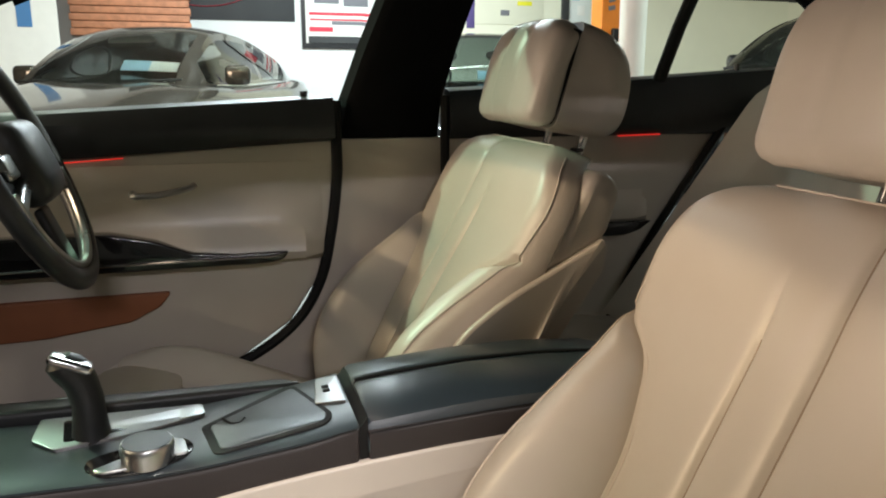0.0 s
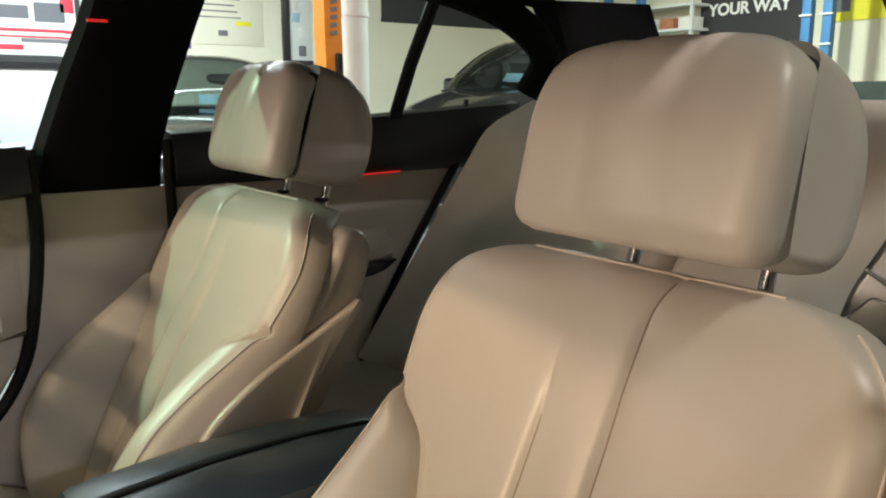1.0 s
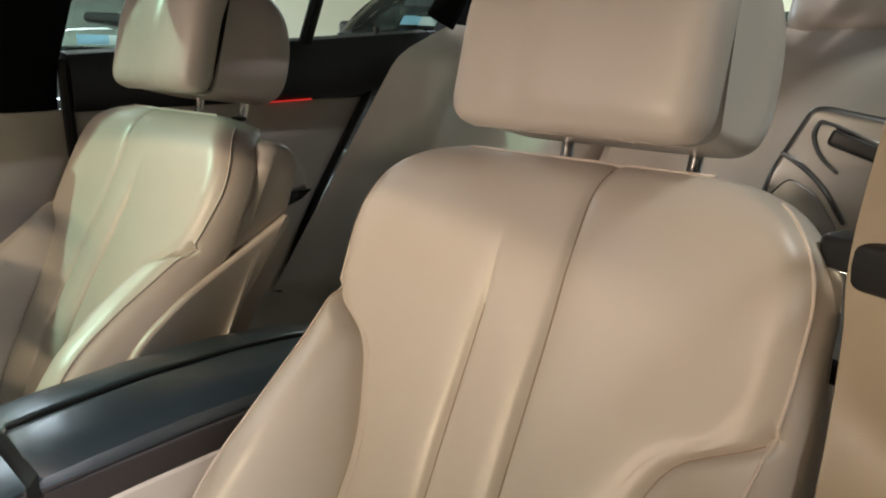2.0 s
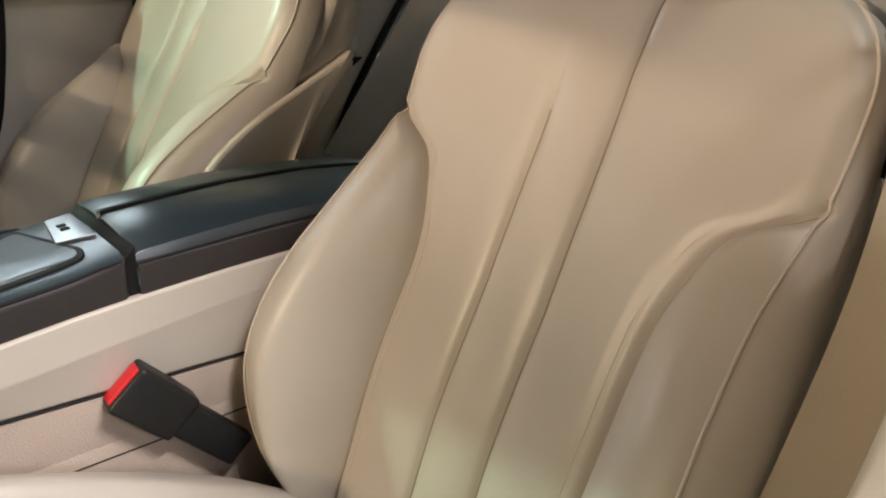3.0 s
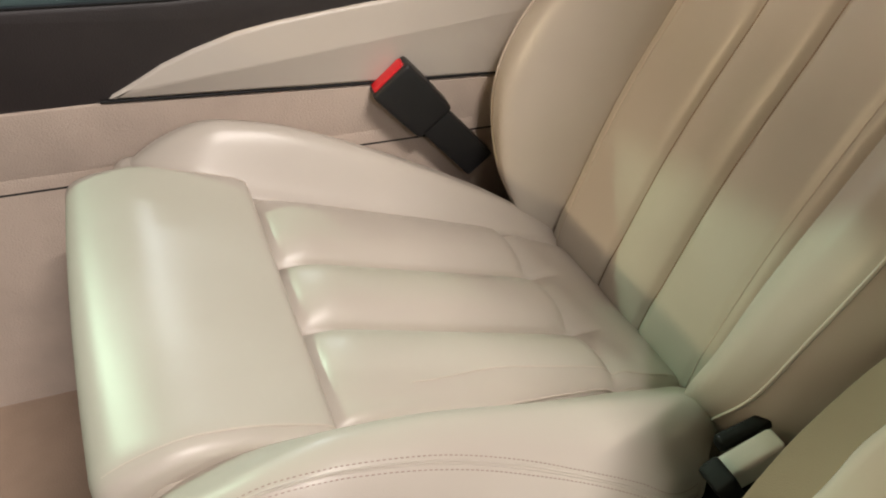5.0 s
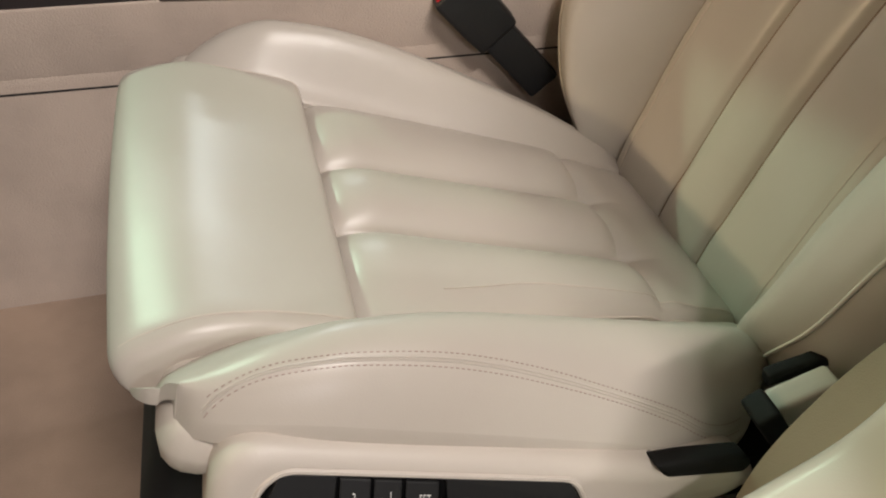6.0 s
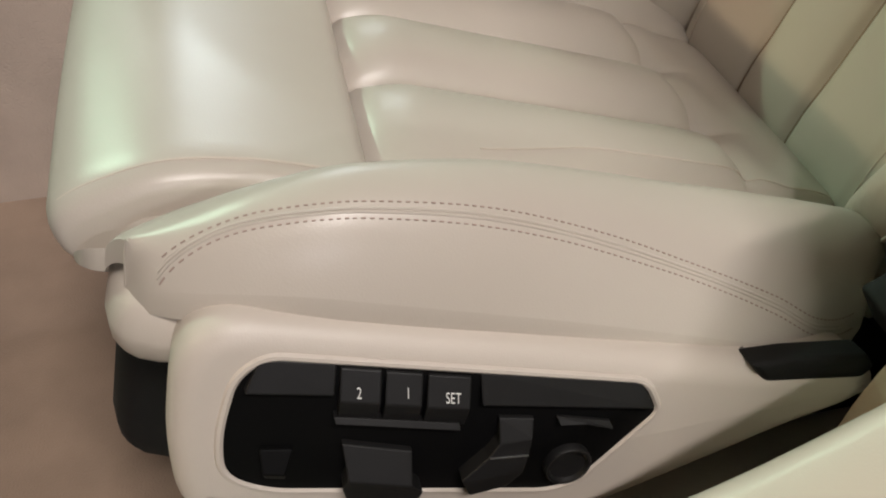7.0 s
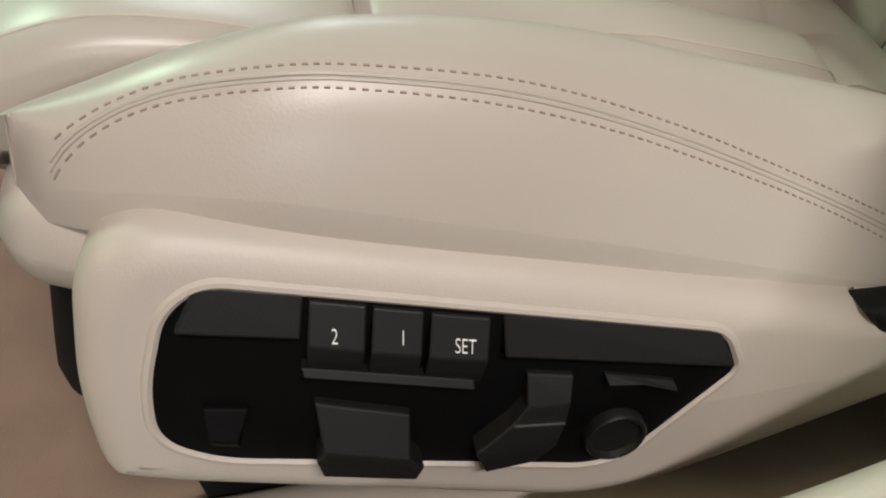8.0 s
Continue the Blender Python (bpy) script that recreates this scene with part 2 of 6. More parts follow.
def made(name, piece, mat, parent=None, label="", smooth=True):
    return put(name, mesh_of(name, *piece, smooth=smooth), mat, parent, label)


def text_mesh(body, size, depth=0.0004, bold=0.0):
    cu = bpy.data.curves.new("lettering", "FONT")
    cu.body, cu.size, cu.extrude, cu.align_x, cu.align_y, cu.offset = body, size, depth, "CENTER", "CENTER", bold
    ob = new("lettering", cu)
    bpy.context.view_layer.update()
    me = bpy.data.meshes.new_from_object(ob.evaluated_get(bpy.context.evaluated_depsgraph_get()))
    bpy.data.objects.remove(ob)
    bpy.data.curves.remove(cu)
    return me


def lettering(name, body, size, m, mat, parent=None, stretch=1.0, depth=0.0004, bold=0.0):
    me = text_mesh(body, size, depth, bold)
    me.transform(m @ Matrix.Diagonal((stretch, 1, 1, 1)))
    me.materials.clear()
    return put(name, me, mat, parent)


# ---- the garage ----
WALL = material("white_wall_paint", (0.68, 0.69, 0.68), 0.8, spot=0.06, spot_scale=1.5, grain=0.2, grain_scale=120)
CREAM_WALL = material("cream_wall_paint", (0.80, 0.78, 0.62), 0.8, spot=0.06, spot_scale=1.5, grain=0.2, grain_scale=120)
# floor, unseen walls and ceiling are toned dark to cut bounced light
CONCRETE = material("grey_painted_concrete", (0.20, 0.205, 0.20), 0.5, spot=0.35, spot_scale=2.0, grain=0.4, grain_scale=80)
DIM_WALL = material("dark_unseen_wall", (0.16, 0.16, 0.165), 0.8, spot=0.1, spot_scale=1.5, grain=0.2, grain_scale=120)
CEILING = material("grey_ceiling", (0.30, 0.30, 0.30), 0.9, spot=0.1, spot_scale=1.0, grain=0.2, grain_scale=60)


def box(lo, hi):
    x0, y0, z0 = lo
    x1, y1, z1 = hi
    v = [(x0, y0, z0), (x1, y0, z0), (x1, y1, z0), (x0, y1, z0), (x0, y0, z1), (x1, y0, z1), (x1, y1, z1), (x0, y1, z1)]
    return v, [(0, 1, 2, 3), (4, 5, 6, 7), (0, 1, 5, 4), (1, 2, 6, 5), (2, 3, 7, 6), (3, 0, 4, 7)]


def setting(name, piece, mat, label):
    return tagged(made(name, piece, mat, smooth=False), label, "", "", "structure")


setting("ground", box((-7, -6, -0.2), (10, 10.1, 0)), CONCRETE, "grey painted concrete garage floor with tyre stains")
setting("wall_north", box((-7, 9.8, 0), (2.53, 10.1, 3.6)), WALL, "white painted garage wall with banners and posters")
setting("wall_north_cream", box((2.53, 9.8, 0), (9.3, 10.1, 3.6)), CREAM_WALL, "cream painted garage wall behind the parked cars")
setting("wall_south", box((-7, -6.3, 0), (10, -6, 3.6)), DIM_WALL, "plain unseen garage wall, dark grey to cut bounced light")
setting("wall_west", box((-7.3, -6.3, 0), (-7, 10.1, 3.6)), DIM_WALL, "plain unseen garage wall, dark grey to cut bounced light")
setting("wall_east", box((9.0, -6, 0), (9.3, 9.8, 3.6)), CREAM_WALL, "cream painted wall at the back of the garage")
setting("ceiling", box((-7.3, -6.3, 3.6), (10, 10.1, 3.8)), CEILING, "plain unseen garage ceiling, grey to cut bounced light")

for tx, ty, turn, long, tp, tc in TUBES:
    lamp = thing("ceiling_light", (tx, ty, 3.6), "unseen twin fluorescent tube light placed under the garage ceiling", "ceiling light", "garage tube lights")
    at = pose(tx, ty, 3.56, 0, 0, turn)
    made("housing", moved(rbox((long + 0.2, 0.2, 0.08), 0.015, 2), at), WALL, lamp)
    for o in (-0.05, 0.05):
        made("tube", moved(tube([(-long / 2 - 0.04, o, -0.07), (long / 2 + 0.04, o, -0.07)], 0.014, 8), at), TUBE, lamp, "glowing white fluorescent tube")

# unseen panel standing in for an assumed bright area ahead of the car
fill_panel = thing("front_fill_panel", (-7.0, 1.5, 2.0), "wide warm fill panel in a white frame, added on the unseen wall", "wall light")
made("housing", slab(rounded([(0.14, 1.2), (2.86, 1.2), (2.86, 2.8), (0.14, 2.8)], 0.03), "x", -6.999, -6.93, 0.008), WALL, fill_panel)
made("diffuser", slab([(0.2, 1.25), (2.8, 1.25), (2.8, 2.75), (0.2, 2.75)], "x", -6.935, -6.92, 0.002), glowing("warm_fill_glow", (1.0, 0.78, 0.60), 2.5), fill_panel, "warm glowing face of the added fill panel")

# ---- the car's shell ----
YC = 0.815  # the car's middle
NEAR, FAR = 0.468, 1.18  # the middles of the two front seats


setting("car_floor", box((-1.0, 0.24, 0.27), (1.75, 1.44, 0.33)), SHADED_CARPET, "beige carpet on the car's floor")
# sills
for s in (0, 1):
    sill = slab(rounded([(0.13, 0.22), (0.27, 0.22), (0.27, 0.40), (0.20, 0.44), (0.13, 0.42)], 0.03), "x", -0.9, 1.6, 0.01)
    tagged(made("sill", mirrored(sill, YC) if s else sill, TRIM), "cream trimmed door sill of the car", "", "", "structure")

# what the car stands on
made_base = slab(rounded([(-1.3, 0.16), (2.1, 0.16), (2.1, 1.47), (-1.3, 1.47)], 0.15), "z", 0.16, 0.268, 0.02)
tagged(made("underbody", made_base, RUBBER), "plain black underside of the car", "", "", "structure")
for wx in (-0.95, 1.75):
    for wy in (0.13, 1.50):
        wheel_piece = tube([(wx, wy - 0.10, 0.32), (wx, wy - 0.085, 0.32), (wx, wy + 0.085, 0.32), (wx, wy + 0.10, 0.32)], lambda f: 0.32 if 0.2 < f < 0.8 else 0.29, 32)
        tagged(made("car_wheel", wheel_piece, RUBBER), "black rubber tyre under the car", "", "", "structure")

# roof with its lining
def roof_rows(lift, inset):
    rows = []
    for x, z, h in ((-0.10, 1.315, 0.47), (0.05, 1.385, 0.50), (0.3, 1.435, 0.51), (0.7, 1.455, 0.51), (1.1, 1.45, 0.50), (1.25, 1.445, 0.49), (1.38, 1.435, 0.47)):
        row = []
        for k in range(17):
            f = -1 + k / 8
            drop = 0.05 * abs(f) ** 3.2 + (0.02 if abs(f) == 1 else 0)
            row.append((x, YC + f * (h - inset), z - drop + lift))
        rows.append(row)
    return rows


v1, v2 = grid(roof_rows(0.0, 0.0)), grid(roof_rows(0.035, -0.012))
tagged(made("roof_lining", joined(v1, v2), HEADLINER), "black fabric lining of the car roof", "", "", "structure")

# rails, pillars
for s, side in ((False, "open"), (True, "far")):
    def flip(p):
        return mirrored(p, YC) if s else p

    # the open side's unseen pillar is thickened to shade the outer backrest
    tagged(made("roof_rail", flip(tube(curve_points([(-0.62, 0.26, 1.02), (-0.38, 0.29, 1.16), (-0.12, 0.325, 1.285), (0.15, 0.335, 1.37), (0.55, 0.335, 1.41), (1.0, 0.335, 1.402), (1.22, 0.335, 1.368), (1.34, 0.335, 1.318), (1.405, 0.32, 1.26), (1.385, 0.29, 1.185)], 50), 0.034 if s else (lambda f: 0.034 + 0.022 * max(0.0, 1 - f / 0.28)), 12)), HEADLINER), "black lined roof rail and windscreen pillar of the car", "", "", "structure")

def eased(f):
    f = min(1.0, max(0.0, f))
    return f * f * (3 - 2 * f)


def bpillar(mirror):
    if mirror:
        lower = [(0.409, 1.026), (0.408, 0.95), (0.396, 0.85), (0.37, 0.742), (0.312, 0.648), (0.20, 0.576), (0.05, 0.535), (-0.75, 0.505), (-0.75, 0.36), (0.66, 0.36), (0.622, 1.026)]
        a = slab(lower, "y", 0.118, 0.150, 0.004)
    else:
        lower = [(0.415, 1.026), (0.412, 0.95), (0.402, 0.875), (0.376, 0.838), (0.326, 0.812), (0.322, 0.782), (0.338, 0.776), (0.318, 0.740), (0.324, 0.690), (0.308, 0.654), (0.20, 0.576), (0.05, 0.535), (-0.75, 0.505), (-0.75, 0.36), (0.66, 0.36), (0.63, 1.026)]
        lower = [(p.x, p.y) for p in rounded(lower, [0.01, 0.03, 0.03, 0.02, 0.014, 0.010, 0.006, 0.02, 0.02, 0.03, 0.05, 0.05, 0.02, 0.02, 0.05, 0.01], 5)]
        verts, faces = slab(lower, "y", 0.105, 0.150, 0.010, 4)
        # the edge thins and slants outward behind the belt
        shaped = []
        for x, y, z in verts:
            k = eased((z - 0.68) / 0.07)
            outward = (0.150 - y) / 0.045
            shaped.append((x - (0.014 * outward * k * (1 - eased((z - 0.84) / 0.08)) if x < 0.5 else 0), y - 0.015 * (1 - outward) * k, z))
        a = shaped, faces
    rows = []
    for z, y, x0, x1 in ((1.026, 0.128, 0.402, 0.622), (1.10, 0.135, 0.415, 0.628), (1.20, 0.175, 0.447, 0.648), (1.30, 0.235, 0.480, 0.668), (1.40, 0.31, 0.502, 0.688)):
        rows.append([(x0, y - 0.03, z), (x0 + 0.01, y + 0.012, z), (x0 + 0.03, y + 0.022, z), (x1 - 0.03, y + 0.022, z), (x1 - 0.01, y + 0.012, z), (x1, y - 0.03, z)])
    b = grid(rows, loop=True, cap=True)
    return (mirrored(a, YC), mirrored(b, YC)) if mirror else (a, b)


for s in (False, True):
    lo, hi = bpillar(s)
    p = thing("centre_pillar", (0.5, 1.50 if s else 0.10, 0.4), "centre pillar of the car, cream trim below and black above", "pillar", "", "structure")
    made("lower_trim", lo, LEATHER, p, "cream padded trim")
    if not s:
        seal_line = curve_points([(0.42, 0.092, 1.02), (0.415, 0.092, 0.95), (0.392, 0.092, 0.88), (0.346, 0.092, 0.84), (0.322, 0.092, 0.79), (0.318, 0.092, 0.72), (0.300, 0.092, 0.640), (0.20, 0.092, 0.572), (0.05, 0.092, 0.530), (-0.7, 0.092, 0.502)], 60)
        made("seal", tube(seal_line, 0.014, 8), RUBBER, p, "black rubber door seal")
        skin = rounded([(0.42, 1.02), (0.415, 0.95), (0.392, 0.885), (0.346, 0.845), (0.322, 0.79), (0.320, 0.72), (0.62, 0.70), (0.62, 1.02)], 0.02, 4)
        made("outer_skin", slab(skin, "y", 0.072, 0.088, 0.006, 3), RUBBER, p, "black outer face of the pillar")
    made("upper_trim", hi, HEADLINER, p, "black fabric trim")
    if s:
        # glowing strip stands in for a red light mirrored on the pillar
        made("red_glow_strip", tube([(0.485, 1.372, 1.300), (0.515, 1.372, 1.300)], 0.0025, 6), RED_GLOW, p, "red glowing strip standing in for a reflection")

# rear quarter posts and the tail
for s in (False, True):
    def flip(p):
        return mirrored(p, YC) if s else p

    rows = [[(1.46, 0.215, 1.16), (1.9, 0.25, 1.13), (1.9, 0.29, 1.13), (1.48, 0.25, 1.16)],
            [(1.50, 0.245, 1.23), (1.92, 0.26, 1.17), (1.92, 0.31, 1.17), (1.51, 0.28, 1.23)],
            [(1.47, 0.27, 1.29), (1.78, 0.31, 1.27), (1.78, 0.36, 1.27), (1.48, 0.31, 1.29)],
            [(1.36, 0.32, 1.375), (1.63, 0.35, 1.385), (1.63, 0.42, 1.385), (1.37, 0.38, 1.38)]]
    tagged(made("rear_pillar", flip(grid(rows, loop=True, cap=True)), HEADLINER), "black lined rear pillar of the car", "", "", "structure")
made_shelf = slab(rounded([(1.50, 0.26), (2.02, 0.30), (2.02, 1.38), (1.50, 1.42)], 0.03), "z", 1.13, 1.165, 0.008)
tagged(made("parcel_shelf", made_shelf, BLACK_LEATHER), "dark parcel shelf below the rear window", "", "", "structure")
tagged(made("tail_panel", slab([(0.25, 0.5), (1.43, 0.5), (1.38, 1.215), (0.30, 1.215)], "x", 2.02, 2.06, 0.004), BLACK_LEATHER), "dark panel behind the parcel shelf", "", "", "structure")
back_glass = grid([[(1.38 + 0.67 * f, YC + g * (0.45 + 0.07 * f), 1.43 - 0.21 * f + 0.015 * (1 - g * g)) for g in (-1, -0.6, -0.2, 0.2, 0.6, 1)] for f in (0, 0.25, 0.5, 0.75, 1)])
ob = tagged(made("rear_window", back_glass, GLASS), "clear curved glass of the rear window", "", "", "structure")
ob.visible_shadow = False
ob = tagged(made("windscreen", grid([[(-0.12 - 0.75 * f - 0.06 * (1 - g * g), YC + g * (0.46 + 0.12 * f), 1.305 - 0.35 * f) for g in (-1, -0.6, -0.2, 0.2, 0.6, 1)] for f in (0, 0.25, 0.5, 0.75, 1)]), GLASS), "clear curved windscreen", "", "", "structure")
ob.visible_shadow = False
setting("bulkhead", box((-1.02, 0.2, 0.25), (-0.98, 1.48, 0.95)), HEADLINER, "dark bulkhead under the dashboard")

# ---- far doors ----
YD = 1.48


def door_panel(outline, y0, y1, bevel=0.01):
    return slab(outline, "y", y0, y1, bevel)


def beltline(x):
    return 1.082 + 0.062 * (x + 0.18) / 1.2 if x < 1.0 else 1.143 + (x - 1.0) * 0.065


door = thing("door_1", (0.0, YD, 0.5), "cream leather front door card with black top trim", "door", "", "structure")
edge = [(0.396, 1.025), (0.395, 0.95), (0.382, 0.85), (0.356, 0.745), (0.30, 0.66), (0.20, 0.592), (0.05, 0.55), (-0.75, 0.52), (-0.75, 0.985), (-0.07, 1.0)]
made("card", door_panel(edge, YD, YD + 0.05, 0.008), LEATHER, door)
seal = curve_points([(0.402, YD + 0.004, 1.10), (0.402, YD, 1.025), (0.401, YD, 0.95), (0.388, YD, 0.85), (0.362, YD, 0.742), (0.305, YD, 0.653), (0.20, YD, 0.584), (0.05, YD, 0.54), (-0.7, YD, 0.51)], 60)
made("seal", tube(seal, 0.011, 8), RUBBER, door, "black rubber edge seal")
top = [[(x, y, z) for y, z in ((YD - 0.004, 1.0 + 0.025 * min(1, max(0, (x + 0.07) / 0.47))), (YD - 0.016, 1.03), (YD - 0.018, 1.06), (YD - 0.002, beltline(x) - 0.006), (YD + 0.03, beltline(x)), (YD + 0.06, beltline(x) - 0.01), (YD + 0.06, 1.0))] for x in [-0.75 + 0.05 * k for k in range(24)]]
top[-1] = [(0.398, y, z) for _, y, z in top[-1]]
made("top_trim", grid(top, loop=True, cap=True), BLACK_LEATHER, door, "black leather sill trim")
made("lock_peg", tube([(0.345, YD + 0.03, 1.09), (0.345, YD + 0.03, 1.118)], lambda f: 0.005 + 0.003 * (f > 0.5), 8), BLACK_PLASTIC, door)
crease = grid([[(x, YD - d, z) for z, d in ((0.985, 0.003), (0.955, 0.012), (0.915, 0.017), (0.885, 0.018), (0.86, 0.026), (0.835, 0.045), (0.815, 0.050), (0.80, 0.040), (0.79, 0.0))] for x in (-0.75, -0.4, -0.1, 0.1, 0.2, 0.28, 0.33)] + [[(0.375, YD + 0.002, z) for z in (0.985, 0.955, 0.915, 0.885, 0.86, 0.835, 0.815, 0.80, 0.79)]])
made("armrest", crease, LEATHER, door, "padded cream leather armrest")
made("pull_handle", tube(curve_points([(0.022, YD - 0.02, 0.936), (0.030, YD - 0.045, 0.933), (0.075, YD - 0.050, 0.936), (0.118, YD - 0.045, 0.944), (0.128, YD - 0.02, 0.946)], 24), 0.0075, 8, 0.8), SATIN, door, "satin metal door pull")
gloss = [(-0.75, 0.87), (-0.02, 0.868), (0.06, 0.85), (0.12, 0.826), (0.2, 0.818), (0.298, 0.819), (0.285, 0.803), (0.26, 0.798), (-0.75, 0.795)]
made("inlay", door_panel(rounded(gloss, 0.008, 3), YD - 0.060, YD - 0.02, 0.004), GLOSS_BLACK, door, "gloss black curved inlay strip")
made("inlay_line", tube(curve_points([(-0.7, YD - 0.062, 0.808), (0.1, YD - 0.062, 0.812), (0.28, YD - 0.062, 0.812)], 20), 0.0025, 6), CHROME, door, "thin chrome line")
POCKET = material("tan_leather", (0.30, 0.105, 0.045), 0.6, spot=0.2, spot_scale=10, grain=0.3)
pocket = [(-0.75, 0.742), (0.075, 0.742), (0.055, 0.715), (0.0, 0.688), (-0.15, 0.668), (-0.75, 0.65)]
made("pocket", door_panel(rounded(pocket, 0.008, 3), YD - 0.012, YD + 0.01, 0.004), POCKET, door, "tan lined door pocket")
made("red_glow_strip", tube([(-0.09, YD - 0.004, 0.993), (0.01, YD - 0.004, 0.999)], 0.0013, 6), RED_GLOW, door, "red glowing ambient light")
ob = made("pane", grid([[(x, YD + 0.035 - 0.13 * f, beltline(x) + 0.21 * f) for x in (-0.7 + 0.34 * f, -0.2, 0.1, 0.42 + 0.05 * f)] for f in (0, 0.33, 0.66, 1)]), GLASS, door, "clear side window")
ob.visible_shadow = False

door = thing("door_2", (0.9, YD, 0.5), "cream leather rear door card with black top trim", "door", "", "structure")
edge = [(0.632, 1.024), (0.632, 0.42), (0.95, 0.42), (1.09, 0.735), (1.172, 0.868), (1.278, 1.022)]
made("card", door_panel(edge, YD, YD + 0.05, 0.006), LEATHER, door)
made("seal", tube(curve_points([(0.626, YD, 1.11), (0.626, YD, 1.02), (0.624, YD, 0.88), (0.60, YD, 0.78), (0.53, YD, 0.69)], 30), 0.010, 8), RUBBER, door, "black rubber edge seal")
made("rear_seal", tube(curve_points([(1.30, YD, 1.05), (1.278, YD - 0.004, 1.018), (1.172, YD - 0.004, 0.866), (1.09, YD - 0.004, 0.735), (1.0, YD - 0.004, 0.55)], 30), 0.010, 8), RUBBER, door, "black rubber edge seal")
top = [[(x, y, z) for y, z in ((YD - 0.004, 1.022), (YD - 0.016, 1.04), (YD - 0.018, 1.07), (YD - 0.002, beltline(x) - 0.006), (YD + 0.03, beltline(x)), (YD + 0.06, beltline(x) - 0.01), (YD + 0.06, 1.02))] for x in [0.634 + 0.05 * k for k in range(18)]]
made("top_trim", grid(top, loop=True, cap=True), BLACK_LEATHER, door, "black leather sill trim")
bulge = grid([[(x, YD - d, z) for z, d in ((0.90, 0.002), (0.875, 0.014), (0.86, 0.03), (0.84, 0.032), (0.82, 0.0))] for x in (0.66, 0.8, 0.95, 1.06)] + [[(1.11, YD + 0.001, z) for z in (0.90, 0.875, 0.86, 0.84, 0.82)]])
made("armrest", bulge, LEATHER, door, "padded cream leather armrest")
made("inlay", door_panel(rounded([(0.66, 0.838), (1.02, 0.832), (1.105, 0.832), (1.075, 0.812), (1.04, 0.802), (0.66, 0.80)], 0.006, 3), YD - 0.03, YD - 0.002, 0.003), GLOSS_BLACK, door, "gloss black inlay strip")
made("red_glow_strip", tube([(1.02, YD - 0.009, 1.021), (1.125, YD - 0.009, 1.023)], 0.0018, 6), RED_GLOW, door, "red glowing ambient light")
made("window_bar", tube([(1.110, YD - 0.015, 1.14), (1.122, YD - 0.06, 1.25), (1.135, YD - 0.135, 1.385)], 0.017, 8, 0.7), RUBBER, door, "black upright window bar")
made("lock_peg", tube([(1.335, YD + 0.02, 1.155), (1.335, YD + 0.02, 1.178)], 0.006, 8), BLACK_PLASTIC, door)
made("pane", grid([[(x, YD + 0.035 - 0.13 * f, beltline(x) + 0.19 * f) for x in (0.64 + 0.03 * f, 0.9, 1.2, 1.48 - 0.12 * f)] for f in (0, 0.33, 0.66, 1)]), GLASS, door, "clear side window")

# near rear door
door = thing("door_3", (0.95, 0.19, 0.5), "cream rear door card with gloss black trim and chrome handle", "door", "", "structure")
edge = [(0.64, 1.03), (0.64, 0.42), (0.95, 0.42), (1.1, 0.735), (1.2, 0.868), (1.3, 1.03)]
made("card", door_panel(edge, 0.10, 0.155, 0.006), LEATHER, door)
made("top_trim", slab(rounded([(0.64, 1.035), (1.32, 1.04), (1.42, 1.16), (0.64, 1.12)], 0.02), "y", 0.09, 0.165, 0.012), BLACK_LEATHER, door, "black leather sill trim")

POD_METAL = material("dark_satin_metal", (0.20, 0.20, 0.205), 0.34, 0.85, spot=0.08, spot_scale=30)
pod = Matrix(((0.311, 0.0739, -0.9475, 0.82), (-0.9504, 0.0242, -0.31, 0.316), (0, 0.997, 0.0777, 1.04), (0, 0, 0, 1)))
pod_line = rounded([(-0.044, -0.040), (-0.036, -0.010), (-0.0094, 0.0444), (0.002, 0.0465), (0.09, 0.030), (0.13, 0.010), (0.13, -0.10), (0.0, -0.11)], 0.010, 4)
made("inlay", moved(slab(pod_line, "z", 0.0, -0.10, 0.006, 4), pod), POD_METAL, door, "dark satin metal curved trim")
# pane darkened to hold outside light off the headrest and rear bench
ob = made("pane", grid([[(x, 0.13 + 0.165 * f, beltline(x) + 0.24 * f) for x in (0.64 + 0.05 * f, 0.9, 1.2, 1.48 - 0.12 * f)] for f in (0, 0.33, 0.66, 1)]), dimming_glass("dimming_side_glass", (0.34, 0.37, 0.35)), door, "side window out of view, darkened to cut the light coming in")
made("chrome_line", moved(tube(curve_points([(-0.0277, 0.0066, 0.001), (-0.013, -0.0026, 0.002), (0.0022, -0.0159, 0.002), (0.013, -0.0295, 0.002), (0.026, -0.050, 0.001)], 24), 0.0024, 6), pod), CHROME, door, "chrome trim arc")
made("handle_rim", moved(tube(curve_points([(0.016, -0.008, 0.002), (0.002, 0.005, 0.003), (-0.0047, 0.020, 0.003), (-0.003, 0.030, 0.003), (0.004, 0.0325, 0.003), (0.034, 0.021, 0.003), (0.07, 0.005, 0.002)], 30), 0.0018, 6), pod), CHROME, door, "chrome rim of the door release")
made("handle", moved(rbox((0.070, 0.014, 0.010), 0.004, 3), pod @ Matrix.Translation((0.040, 0.010, 0.004)) @ Matrix.Rotation(radians(-20), 4, "Z")), BLACK_PLASTIC, door, "dark release lever")
lower_pod = rounded([(-0.044, -0.042), (-0.020, -0.014), (0.002, -0.026), (0.022, -0.055), (0.02, -0.105), (0.0, -0.105)], 0.006, 3)
made("grey_trim", moved(slab(lower_pod, "z", 0.0022, -0.05, 0.002), pod), POD_METAL, door, "satin grey lower trim")

